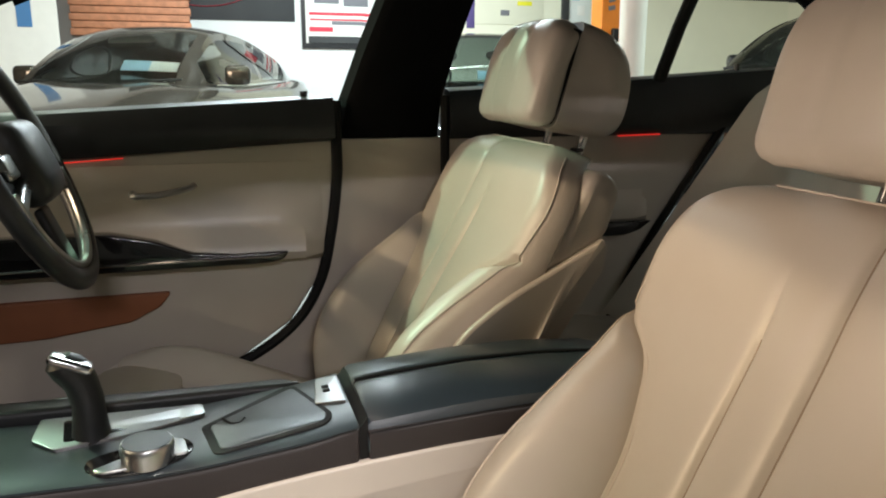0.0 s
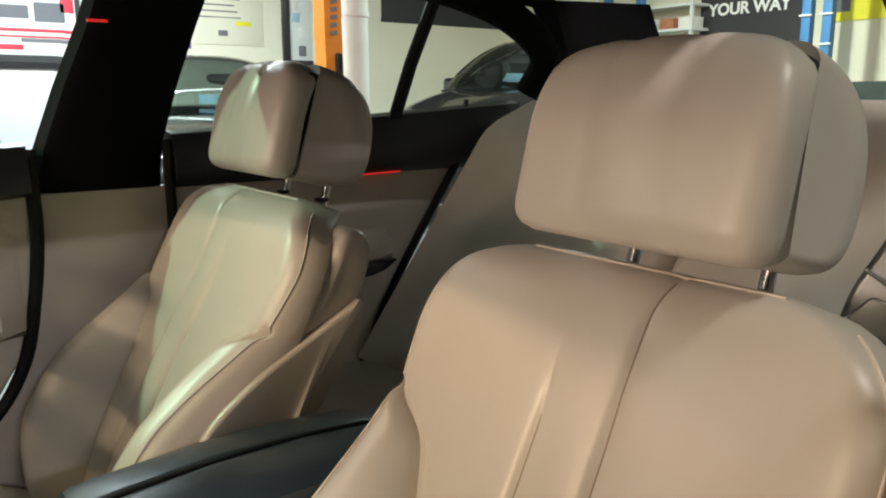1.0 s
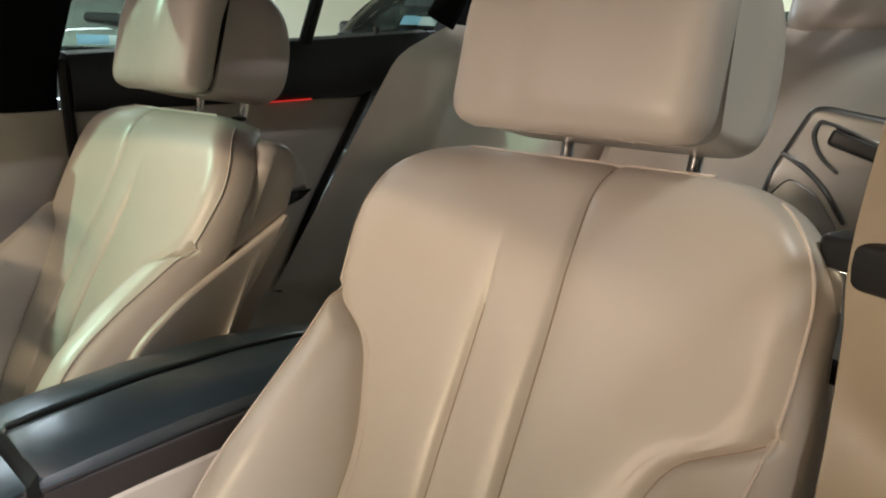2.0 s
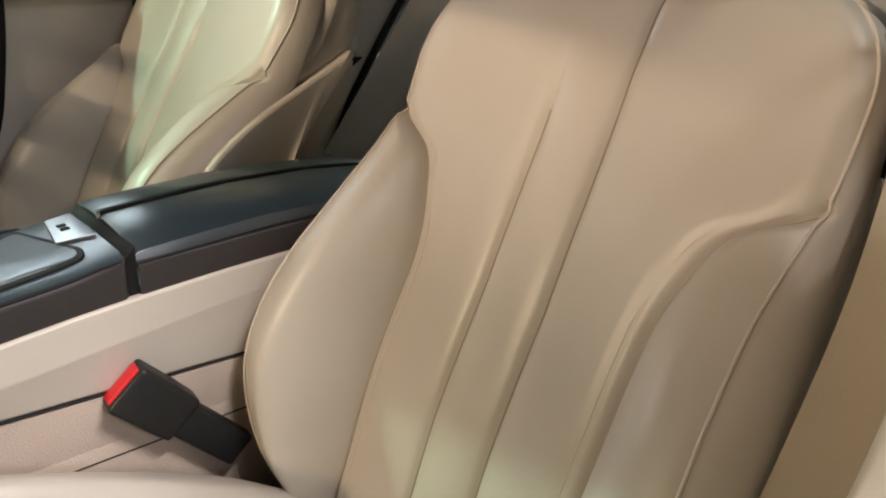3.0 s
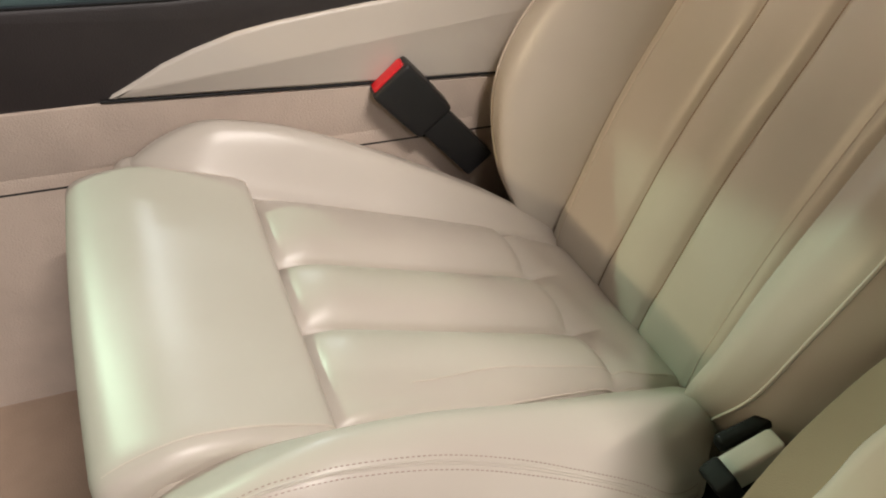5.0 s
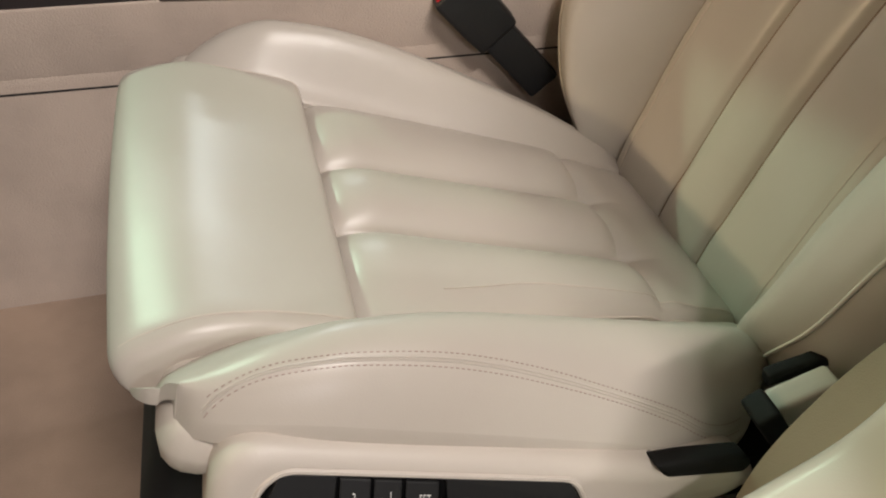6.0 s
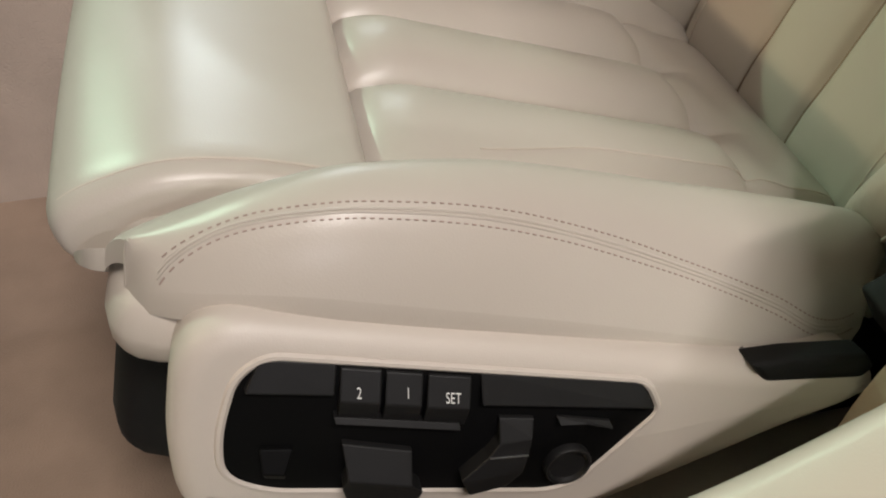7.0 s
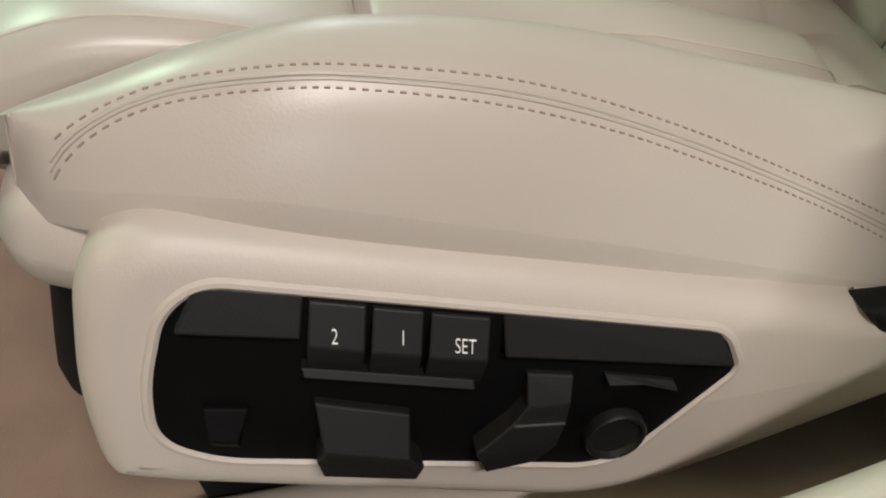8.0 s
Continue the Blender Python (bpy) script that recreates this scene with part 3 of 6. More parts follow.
# ---- rear seats ----
rear = thing("rear_bench", (1.2, YC, 0.33), "cream leather rear seat bench with pleated backrests", "car seat")
for k, y0 in enumerate((0.50, 1.14)):
    w = 0.63
    rows = []
    for i in range(26):
        u = i / 25
        x0, z0 = 1.02 + 0.40 * u, 0.62 + 0.57 * u
        row = []
        for j in range(33):
            f = -1 + j / 16
            hw = w / 2 * (1 - 0.12 * max(0, u - 0.8) / 0.2 * abs(f))
            bul = 0.05 * max(0, abs(f) - 0.55) / 0.45 * (1 - u * 0.5) - 0.008 * math.exp(-((abs(f) - 0.22) / 0.03) ** 2) - 0.05 * max(0, abs(f) - 0.9) / 0.1
            top_roll = 0.10 * max(0, u - 0.86) / 0.14
            row.append((x0 - (bul + 0.02) * 0.82 + top_roll * 0.8, y0 + f * hw, z0 + bul * 0.57 - top_roll * 0.15))
        rows.append(row)
    back = [[(p[0] + 0.16, p[1], p[2] - 0.05) for p in r] for r in rows]
    made("backrest", joined(grid(rows), grid(back), grid([rows[-1], back[-1]]), grid([[r[0] for r in rows], [r[0] for r in back]]), grid([[r[-1] for r in rows], [r[-1] for r in back]])), LEATHER, rear)
    made("cushion", moved(rbox((0.52, 0.60, 0.20), 0.045, 6), Matrix.Translation((0.90, y0, 0.545)) @ Matrix.Rotation(radians(8), 4, "Y")), LEATHER, rear)
    made("headrest", moved(rbox((0.10, 0.24, 0.15), 0.045, 5), Matrix.Translation((1.515, y0, 1.20)) @ Matrix.Rotation(radians(25), 4, "Y")), LEATHER, rear)

# ---- tunnel between the seats ----
tagged(made("tunnel", slab(rounded([(0.70, 0.30), (0.728, 0.60), (0.90, 0.60), (0.93, 0.30)], 0.02), "x", -0.95, 0.78, 0.005), LIT_CARPET), "beige carpeted transmission tunnel", "", "", "structure")

# ---- front seats ----
UB, NB = Vector((0.42, 0, 0.9075)), Vector((-0.9075, 0, 0.42))  # up the backrest, out of its front
FC, MC = Vector((-0.9517, 0, 0.307)), Vector((0.307, 0, 0.9517))  # along the cushion to its front, out of its top
JOINT = Vector((0.43, 0, 0.50))

back_half = curve1([(-0.06, 0.140), (-0.02, 0.175), (0.02, 0.212), (0.07, 0.243), (0.13, 0.258), (0.2, 0.262), (0.28, 0.255), (0.36, 0.245), (0.42, 0.240), (0.47, 0.237), (0.52, 0.235)])
back_seam = curve1([(-0.06, 0.132), (0.05, 0.130), (0.2, 0.132), (0.30, 0.134), (0.35, 0.147), (0.39, 0.168), (0.43, 0.222)])
bolster_rise = curve1([(-0.06, 0.0), (0.0, 0.035), (0.05, 0.068), (0.13, 0.088), (0.25, 0.074), (0.33, 0.045), (0.39, 0.020), (0.45, 0.0)])
back_base = curve1([(-0.06, -0.05), (-0.02, -0.012), (0.02, 0.001), (0.05, 0.004), (0.16, 0.014), (0.3, 0.010), (0.45, 0.0), (0.55, -0.004), (0.62, -0.012)])
TOP = 0.612


def half_width(u):
    if u <= 0.50:
        return back_half(u)
    f = min(1.0, (u - 0.50) / (TOP - 0.50))
    return 0.235 - 0.115 * (1 - math.sqrt(max(0.0, 1 - f ** 2.2)))


def dip(d, s, g):
    return g * math.exp(-(d / s) ** 2)


FLUTE = 0.036


def back_front(u, v):
    """How far the backrest's front stands out at (u, v)."""
    a, hw = abs(v), half_width(u)
    vs = min(back_seam(u), hw)
    w = back_base(u)
    rise = bolster_rise(u)
    if a > vs and rise > 0:
        ridge = max(vs + 0.02, hw - 0.052)
        if a < ridge:
            f = (a - vs) / (ridge - vs)
            w += rise * (0.30 * f * f * (3 - 2 * f) + 0.70 * math.sin(math.pi / 2 * f)) + 0.008 * math.sin(math.pi * f) * min(1, rise / 0.05)
        else:
            w += rise
    # the rim rolls back
    soft = min(1.0, max(0.0, (u - 0.34) / 0.16))
    soft = soft * soft * (3 - 2 * soft)
    rim = 0.052 - 0.018 * soft
    if a > hw - rim:
        f = min(1.0, (a - hw + rim) / rim)
        w -= (0.062 - 0.017 * soft) * (1 - math.sqrt(max(0.0, 1 - f * f)))
    # the top rolls over
    if u > TOP - 0.05:
        f = min(1.0, (u - TOP + 0.05) / 0.05)
        w -= 0.05 * (1 - math.sqrt(max(0.0, 1 - f * f)))
    low = min(1.0, max(0.0, (u + 0.02) / 0.06))
    # pleats and seams
    fade_in = min(1.0, max(0.0, (0.53 - u) / 0.08))
    if a < vs:
        w += 0.0045 * max(0.0, 1 - (a / FLUTE) ** 2) * fade_in * low
        w += 0.0040 * max(0.0, 1 - ((a - 0.5 * (FLUTE + vs)) / (0.5 * (vs - FLUTE))) ** 2) * min(1, max(0, (0.46 - u) / 0.1)) * low
    g = fade_in if v > 0 else 1.0
    w -= dip(a - FLUTE, 0.0040, 0.0040 * g) + dip(a - FLUTE, 0.014, 0.0022 * g * low)
    if u < 0.43:
        w -= dip(a - vs, 0.004, 0.0055) + dip(a - vs, 0.012, 0.003)
        w -= dip(a - vs + 0.016, 0.0025, 0.0018)
    return w


def dense(a, b, n):
    return [a + (b - a) * 0.5 * (1 - math.cos(math.pi * k / n)) for k in range(n + 1)]


def seat(centre, inner, shift, fore, label, switches):
    """A front seat; inner is +1 where the console lies on its +y side. shift: how it is set along and up; fore: how far its backrest stands ahead of its headrest."""
    root = thing("front_seat", (0.3 + shift[0], centre, 0.33), label, "car seat", "front seats")

    def at_back(u, v, w):
        p = JOINT + UB * u + NB * w
        lean = min(1.0, max(0.0, (u - 0.28) / 0.22))
        v += 0.006 * math.exp(-((v - 0.135) / 0.05) ** 2)
        return Vector((p.x + shift[0] - fore, centre + inner * (v + (0.011 + (0.022 * min(1.0, v / 0.23) ** 2 if v > 0 else 0.0)) * lean), p.z + shift[1]))

    def at_cushion(u, v, w):
        p = JOINT + FC * u + MC * w
        return Vector((p.x + shift[0], centre + inner * v, p.z + shift[1]))

    # backrest front, cut along its sewn seams
    us = [-0.06 + (TOP + 0.06) * k / 96 for k in range(97)]
    us[-1] = TOP - 0.0004

    def strip(left, right, n):
        return [[at_back(u, v, back_front(u, v)) for v in dense(left(u), right(u), n)] for u in us]

    def sea(u):
        return min(back_seam(u), half_width(u) - 0.004)

    made("back_panel", grid([[at_back(u, v, back_front(u, v)) for v in dense(-sea(u), -FLUTE, 26) + dense(-FLUTE, FLUTE, 22)[1:] + dense(FLUTE, sea(u), 26)[1:]] for u in us]), LEATHER, root, "pleated cream leather back panel")
    made("back_bolster", grid(strip(lambda u: sea(u), lambda u: half_width(u), 30)), LEATHER, root, "cream leather side bolster")
    made("back_bolster", grid(strip(lambda u: -half_width(u), lambda u: -sea(u), 30)), LEATHER, root, "cream leather side bolster")
    # sides and rear
    rows = []
    for u in us:
        hw = half_width(u)
        e = back_front(u, hw)
        rim = []
        deep = 0.095 - 0.048 * min(1.0, max(0.0, (u - 0.22) / 0.16))
        f = min(1.0, max(0.0, (u - TOP + 0.06) / 0.06))
        k = math.sqrt(max(0.0, 1 - f * f))
        shallow = deep if switches else deep + (0.013 - deep) * eased((u - 0.34) / 0.06)
        for a in (0, 0.15, 0.3, 0.5, 0.7, 0.85, 0.95, 1.0):
            ang = a * math.pi / 2
            rim.append((hw * (0.80 + 0.20 * math.cos(ang)), e - deep * k * math.sin(ang)))
        rows.append([at_back(u, v, e + (w - e) * shallow / deep) for v, w in rim] + [at_back(u, -v, w) for v, w in reversed(rim)])
    made("back_side", grid(rows), LEATHER, root, "smooth cream leather back and sides")
    # hard shell behind
    shell = []
    for u in [0.0, 0.08, 0.16, 0.24, 0.32, 0.40, 0.46, 0.50, 0.535, 0.56, 0.575][:None if switches else 8]:
        f = max(0.0, (u - 0.46) / 0.115)
        hw = 0.225 * math.sqrt(max(0.02, 1 - f ** 2.4)) if u > 0.46 else 0.228
        front = curve1([(0.0, -0.045), (0.22, -0.050), (0.36, -0.058), (0.44, -0.066), (0.50, -0.070), (0.575, -0.088)])(u)
        back = front - 0.090 + 0.020 * f
        shell.append([at_back(u, v * hw, w) for v, w in ((-1, front), (-1.01, front - 0.02), (-0.97, back + 0.015), (-0.85, back), (-0.4, back - 0.012), (0.4, back - 0.012), (0.85, back), (0.97, back + 0.015), (1.01, front - 0.02), (1, front), (0.9, front - 0.004), (-0.9, front - 0.004))])
    made("back_shell", grid(shell, loop=True, cap=True), LEATHER, root, "cream moulded shell behind the backrest")
    if not switches:
        def on_side(outline, outer, deep, bevel):
            v, f = slab(outline, "z", outer, outer - deep, bevel, 4)
            return [at_back(p[0], half_width(min(p[0], 0.47)) + p[2], p[1]) for p in v], f

        shoulder_line = rounded([(0.420, -0.036), (0.500, -0.050), (0.584, -0.054), (0.594, -0.084), (0.577, -0.108), (0.512, -0.116), (0.446, -0.074)], [0.008, 0.02, 0.014, 0.016, 0.016, 0.014, 0.02], 5)
        made("shoulder", on_side(shoulder_line, -0.004, 0.12, 0.014), LEATHER, root, "cream leather shoulder behind the backrest edge")
        made("shell_joint", on_side([(0.40, -0.030), (0.57, -0.045), (0.57, -0.075), (0.42, -0.075)], -0.024, 0.06, 0.003), RUBBER, root, "dark open joint in front of the shoulder")
        panel_line = rounded([(0.508, -0.108), (0.447, -0.064), (0.376, -0.012), (0.305, 0.026), (0.18, 0.046), (0.05, 0.030), (-0.01, -0.02), (-0.01, -0.088), (0.35, -0.090)], [0.006, 0.03, 0.03, 0.03, 0.03, 0.02, 0.02, 0.02, 0.03], 5)
        made("side_panel", on_side(panel_line, 0.008, 0.05, 0.006), LEATHER, root, "smooth cream side panel of the backrest")
    # piping along the bolsters' ridges and over the top
    for sgn in (-1, 1):
        line = [at_back(u, sgn * (half_width(u) - 0.030 + 0.022 * eased((u - 0.28) / 0.24)), back_front(u, sgn * (half_width(u) - 0.030 + 0.022 * eased((u - 0.28) / 0.24))) + 0.0012) for u in us[2:-3]]
        made("piping", tube(line, 0.0014, 6), PIPING, root, "raised cream piping")
    over = [at_back(TOP - 0.006, v, back_front(TOP - 0.006, v) + 0.0005) for v in dense(-0.125, 0.125, 30)]
    made("piping", tube(over, 0.0016, 6), PIPING, root, "raised cream piping")
    for sgn in (-1, 1):
        made("seam", tube([at_back(u, sgn * FLUTE, back_front(u, sgn * FLUTE) + 0.0002) for u in us[4:(-2 if sgn < 0 else -22)]], 0.0009, 5), SEAM_DARK, root, "sewn brown seam")
        made("seam", tube([at_back(u, sgn * sea(u), back_front(u, sgn * sea(u)) + 0.0002) for u in us[4:70]], 0.0009, 5), SEAM_DARK, root, "sewn brown seam")
        made("seam", tube([at_back(u, sgn * (sea(u) - 0.016), back_front(u, sgn * (sea(u) - 0.016)) + 0.0004) for u in us[4:66]], 0.0006, 5), PIPING, root, "fine raised top seam")

    # cushion
    ridge_w = curve1([(-0.07, 0.0), (0.0, 0.006), (0.08, 0.022), (0.2, 0.042), (0.30, 0.050), (0.36, 0.044), (0.40, 0.034), (0.44, 0.026)])
    seam_v = curve1([(-0.07, 0.112), (0.0, 0.112), (0.15, 0.125), (0.33, 0.146), (0.46, 0.156)])
    outer_v = curve1([(-0.07, 0.150), (0.0, 0.165), (0.04, 0.196), (0.07, 0.224), (0.10, 0.238), (0.14, 0.244), (0.25, 0.243), (0.36, 0.238), (0.41, 0.231), (0.44, 0.220), (0.466, 0.196)])
    ridge_o = curve1([(-0.07, -0.03), (-0.035, 0.006), (0.0, 0.020), (0.08, 0.031), (0.2, 0.042), (0.30, 0.050), (0.36, 0.044), (0.40, 0.034), (0.44, 0.026)])
    edge_w = curve1([(-0.07, -0.03), (0.0, -0.012), (0.1, -0.004), (0.25, 0.008), (0.36, 0.010), (0.45, 0.006)])
    PAD = 0.332

    def top_of(u, v):
        a = abs(v)
        vs, ov = seam_v(u), outer_v(u)
        w = 0.002
        rise = ridge_w(u) if v > 0 else ridge_o(u)
        if a > vs:
            ridge = vs + (0.042 if v > 0 else 0.052)
            if a < ridge:
                f = (a - vs) / (ridge - vs)
                w += rise * (f * f * (3 - 2 * f))
            else:
                f = min(1, (a - ridge) / (ov - ridge))
                w += rise - (rise - edge_w(u)) * (0.10 * f + 0.90 * f ** 1.9 if v > 0 else 0.03 * f + 0.97 * f ** 2.5)
        else:
            back = min(1.0, max(0.0, (u - 0.04) / 0.05))
            front = min(1.0, max(0.0, (PAD + 0.005 - u) / 0.035))
            for mid, half in ((0.090, 0.045), (0.0, 0.040), (-0.085, 0.042)):
                w += 0.011 * max(0.0, 1 - ((v - mid) / half) ** 2) * back * (0.30 + 0.70 * front)
            for line in (0.043, -0.042):
                w -= (dip(v - line, 0.004, 0.004) + dip(v - line, 0.015, 0.007)) * back
            if u > 0.05:
                w -= dip(u - 0.078, 0.007, 0.0045) + dip(u - 0.078, 0.02, 0.002)
            w -= dip(u - PAD, 0.004, 0.006) + dip(u - PAD, 0.016, 0.005)
        w -= dip(a - vs, 0.004, 0.006) + dip(a - vs, 0.010, 0.002)
        w -= 0.06 * max(0.0, (0.02 - u) / 0.09) ** 2
        if a > vs - 0.001 and u > 0.36:
            w -= (0.13 if v > 0 else 0.055 - 0.020 * min(1.0, (a - vs) / (ov - vs))) * (1 - math.sqrt(max(0.0, 1 - min(1.0, (u - 0.36) / 0.1) ** 2)))
        return w

    def blunt(u, side):
        # the outer bolster ends shorter than the inner one
        return u if side > 0 or u < 0.36 else 0.36 + (u - 0.36) * 0.87

    uc = [-0.07 + 0.402 * k / 60 for k in range(61)]
    made("seat_panel", grid([[at_cushion(u, v, top_of(u, v)) for v in dense(-seam_v(u), -0.042, 24) + dense(-0.042, 0.043, 24)[1:] + dense(0.043, seam_v(u), 24)[1:]] for u in uc]), LEATHER, root, "pleated cream leather seat panel")
    ub = [-0.07 + 0.5297 * math.sin(math.pi / 2 * k / 100) for k in range(101)]
    for sgn in (-1, 1):
        name = "seat_bolster"
        rows = []
        for u in ub:
            ov = outer_v(u)
            uu = blunt(u, sgn)
            r = [at_cushion(uu, sgn * a, top_of(u, sgn * a)) for a in dense(seam_v(u), ov, 34)]
            low = top_of(u, sgn * ov)
            tuck = 1 - (0.85 if sgn > 0 else 0.40) * min(1.0, max(0.0, (u - 0.35) / 0.10))
            r += [at_cushion(uu, sgn * (ov + 0.0012 * tuck), low - 0.008 * tuck), at_cushion(uu, sgn * (ov + 0.0008 * tuck), low - 0.020 * tuck), at_cushion(uu, sgn * (ov - 0.02), low - 0.05 * tuck)]
            wall = 0.05 * (1 - 0.9 * min(1.0, max(0.0, (u - 0.35) / 0.10)))
            r = [at_cushion(uu, sgn * seam_v(u), top_of(u, sgn * seam_v(u)) - wall)] + r
            rows.append(r)
        u_end = ub[-1]
        ov = outer_v(u_end)
        vals = dense(seam_v(u_end), ov, 34)
        end_w = top_of(u_end, sgn * ov)
        nose = [(seam_v(u_end), top_of(u_end, sgn * seam_v(u_end)) - 0.005)] + [(a, top_of(u_end, sgn * a)) for a in vals] + [(ov, end_w - 0.0012), (ov, end_w - 0.003), (ov - 0.02, end_w - 0.0075)]
        for down in (0.006, 0.014) if sgn > 0 else ():
            rows.append([at_cushion(0.460 - 1.1 * down, sgn * (abs(q) * (1 - 1.5 * down)), -down + wq) for q, wq in nose])
        if sgn < 0:
            # rounded nose of the outer bolster
            last = rows[-1]
            mid = sum(last, Vector()) / len(last)
            for deg in (6, 14, 24, 36, 48, 60, 72, 82):
                rows.append([mid + (p - mid) * math.cos(radians(deg)) + FC * 0.013 * math.sin(radians(deg)) for p in last])
        made(name, grid(rows), LEATHER, root, "cream leather thigh bolster")
        # twin stitching on the bolster's flank
        rows_at = (curve1([(0.0, 0.150), (0.06, 0.205), (0.09, 0.222), (0.12, 0.2284), (0.15, 0.2242), (0.18, 0.2207), (0.21, 0.2175), (0.24, 0.2146), (0.27, 0.2129), (0.30, 0.2118), (0.36, 0.2111), (0.38, 0.2116), (0.40, 0.2124), (0.42, 0.2142), (0.45, 0.2180)]),
                   curve1([(0.0, 0.155), (0.06, 0.210), (0.09, 0.227), (0.12, 0.2340), (0.15, 0.2302), (0.18, 0.2263), (0.21, 0.2231), (0.24, 0.2208), (0.27, 0.2189), (0.30, 0.2178), (0.36, 0.2163), (0.38, 0.2168), (0.40, 0.2178), (0.42, 0.2190), (0.45, 0.2222)]))

        def sewn(u, k, lift):
            a = rows_at[0](u) * (1 - k) + rows_at[1](u) * k + (0.0045 * (1 - eased((u - 0.36) / 0.06)) if sgn < 0 else 0.0)
            return at_cushion(blunt(u, sgn), sgn * a, top_of(u, sgn * a) + lift)

        for k in (0.40, 0.62):
            made("welt", tube([sewn(0.085 + 0.353 * i / 90, k, -0.0001) for i in range(91)], 0.0007, 6), LEATHER, root, "raised sewn welt")
        for k in (0.0, 1.0):
            dashes = [tube([sewn(0.085 + 0.353 * (i + f) / 105, k, 0.0001) for f in (0.1, 0.35, 0.6)], 0.00038, 5) for i in range(105)]
            made("stitching", joined(*dashes), THREAD, root, "row of fine tan stitches")
        made("seam", tube([at_cushion(u, sgn * seam_v(u), top_of(u, seam_v(u)) + 0.0004) for u in ub[14:54]], 0.0011, 5), SEAM_DARK if sgn > 0 else PIPING, root, "sewn seam")

    run = [at_cushion(u, -(0.104 + 0.012 * eased((u - 0.18) / 0.1)), top_of(u, -(0.104 + 0.012 * eased((u - 0.18) / 0.1))) + 0.0003) for u in [0.0 + 0.27 * k / 60 for k in range(61)]]
    made("seam", tube(run, 0.0005, 5), PIPING, root, "fine sewn seam")
    # thigh pad: crowned top, rolled nose, flat sides
    prof = [(PAD + 0.003, -0.045), (PAD + 0.002, -0.010), (PAD + 0.006, 0.008), (PAD + 0.02, 0.013), (PAD + 0.06, 0.014), (PAD + 0.095, 0.011), (PAD + 0.121, -0.001), (PAD + 0.136, -0.013), (PAD + 0.139, -0.025), (PAD + 0.131, -0.036), (PAD + 0.108, -0.044), (PAD + 0.07, -0.050), (PAD + 0.02, -0.054)]
    prof = [(p.x, p.y) for p in curve_points([(a, b, 0) for a, b in prof], 48)]
    rows = []
    for j, v in enumerate([-1.0] + dense(-1, 1, 36) + [1.0]):
        a = abs(v)
        shrink = 0.011 * (1 - math.sqrt(max(0, 1 - max(0, (a - 0.90) / 0.10) ** 2)))
        sink = 0.03 if j in (0, 38) else 0.0
        row = []
        for i, (pu, pw) in enumerate(prof):
            nose = min(1, max(0, (pu - PAD - 0.06) / 0.08))
            width = (0.168 if v < 0 else 0.157) + 0.008 * nose
            cu, cw = PAD + 0.06, -0.06
            k = 1 - shrink / 0.09 - sink * 3
            row.append(at_cushion(cu + (pu - cu) * k + (0.004 * (1 - a * a) + 0.006 + 0.006 * v) * nose, v * width, cw + (pw - cw) * k))
        rows.append(row)
    made("thigh_pad", grid(rows, cap=True), LEATHER, root, "smooth cream leather thigh support pad")
    for sgn in (-1, 1):
        edge_line = [at_cushion(PAD + 0.06 + (pu - PAD - 0.06) * 0.992, sgn * (0.157 if sgn < 0 else 0.147) * (1 + 0.05 * min(1, max(0, (pu - PAD - 0.06) / 0.08))), -0.06 + (pw + 0.06) * 0.992) for pu, pw in prof[8:29]]
        made("seam", tube(edge_line, 0.0007, 5), PIPING, root, "sewn seam")
    # front skirt under the pad
    skirt = rbox((0.080, 0.362, 0.056), 0.0265, 6)
    sk = Matrix(((FC.x, 0, MC.x, 0), (0, 1, 0, 0), (FC.z, 0, MC.z, 0), (0, 0, 0, 1)))
    here = at_cushion(0.398, 0, -0.062)
    for side in (-1, 1):
        made("lower_nose", moved(rbox((0.088, 0.076, 0.046), 0.022, 7), Matrix.Translation(at_cushion(0.402, side * 0.188, -0.032)) @ sk), LEATHER, root, "cream leather below the bolster's nose")
    made("front_skirt", moved(skirt, Matrix.Translation(here) @ sk), LEATHER, root, "cream front skirt")
    # base below
    made("seat_base", moved(rbox((0.385, 0.385, 0.13), 0.03, 4), Matrix.Translation(at_cushion(0.250, 0, -0.118)) @ sk), RUBBER, root, "black seat frame and rails")
    for sy in (-0.17, 0.17):
        made("rail", box((0.0 + shift[0], centre + sy - 0.02, 0.33), (0.50 + shift[0], centre + sy + 0.02, 0.42 + shift[1])), BLACK_PLASTIC, root, "black seat rail")

    # headrest: front cushion and rear cushion on two chrome posts
    head = Matrix.Translation((0.708 + shift[0], centre, 1.135 + shift[1])) @ Matrix.Rotation(radians(14), 4, "Y")

    def pad_front(p):
        f = p.z / 0.09
        fl = -0.0045 * math.exp(-((abs(p.y) - 0.038) / 0.009) ** 2) * (0.4 + 0.6 * max(0, min(1, f + 0.4))) if p.x < 0 else 0
        g = abs(p.y) / 0.125
        return Vector((p.x - fl + 0.020 * max(0, f) ** 2 + 0.006 * (p.y / 0.12) ** 2, p.y * (1 - 0.05 * max(0, f) ** 2 - 0.15 * max(0, f) ** 5), p.z * (1 - 0.12 * g ** 4 * (f > 0))))

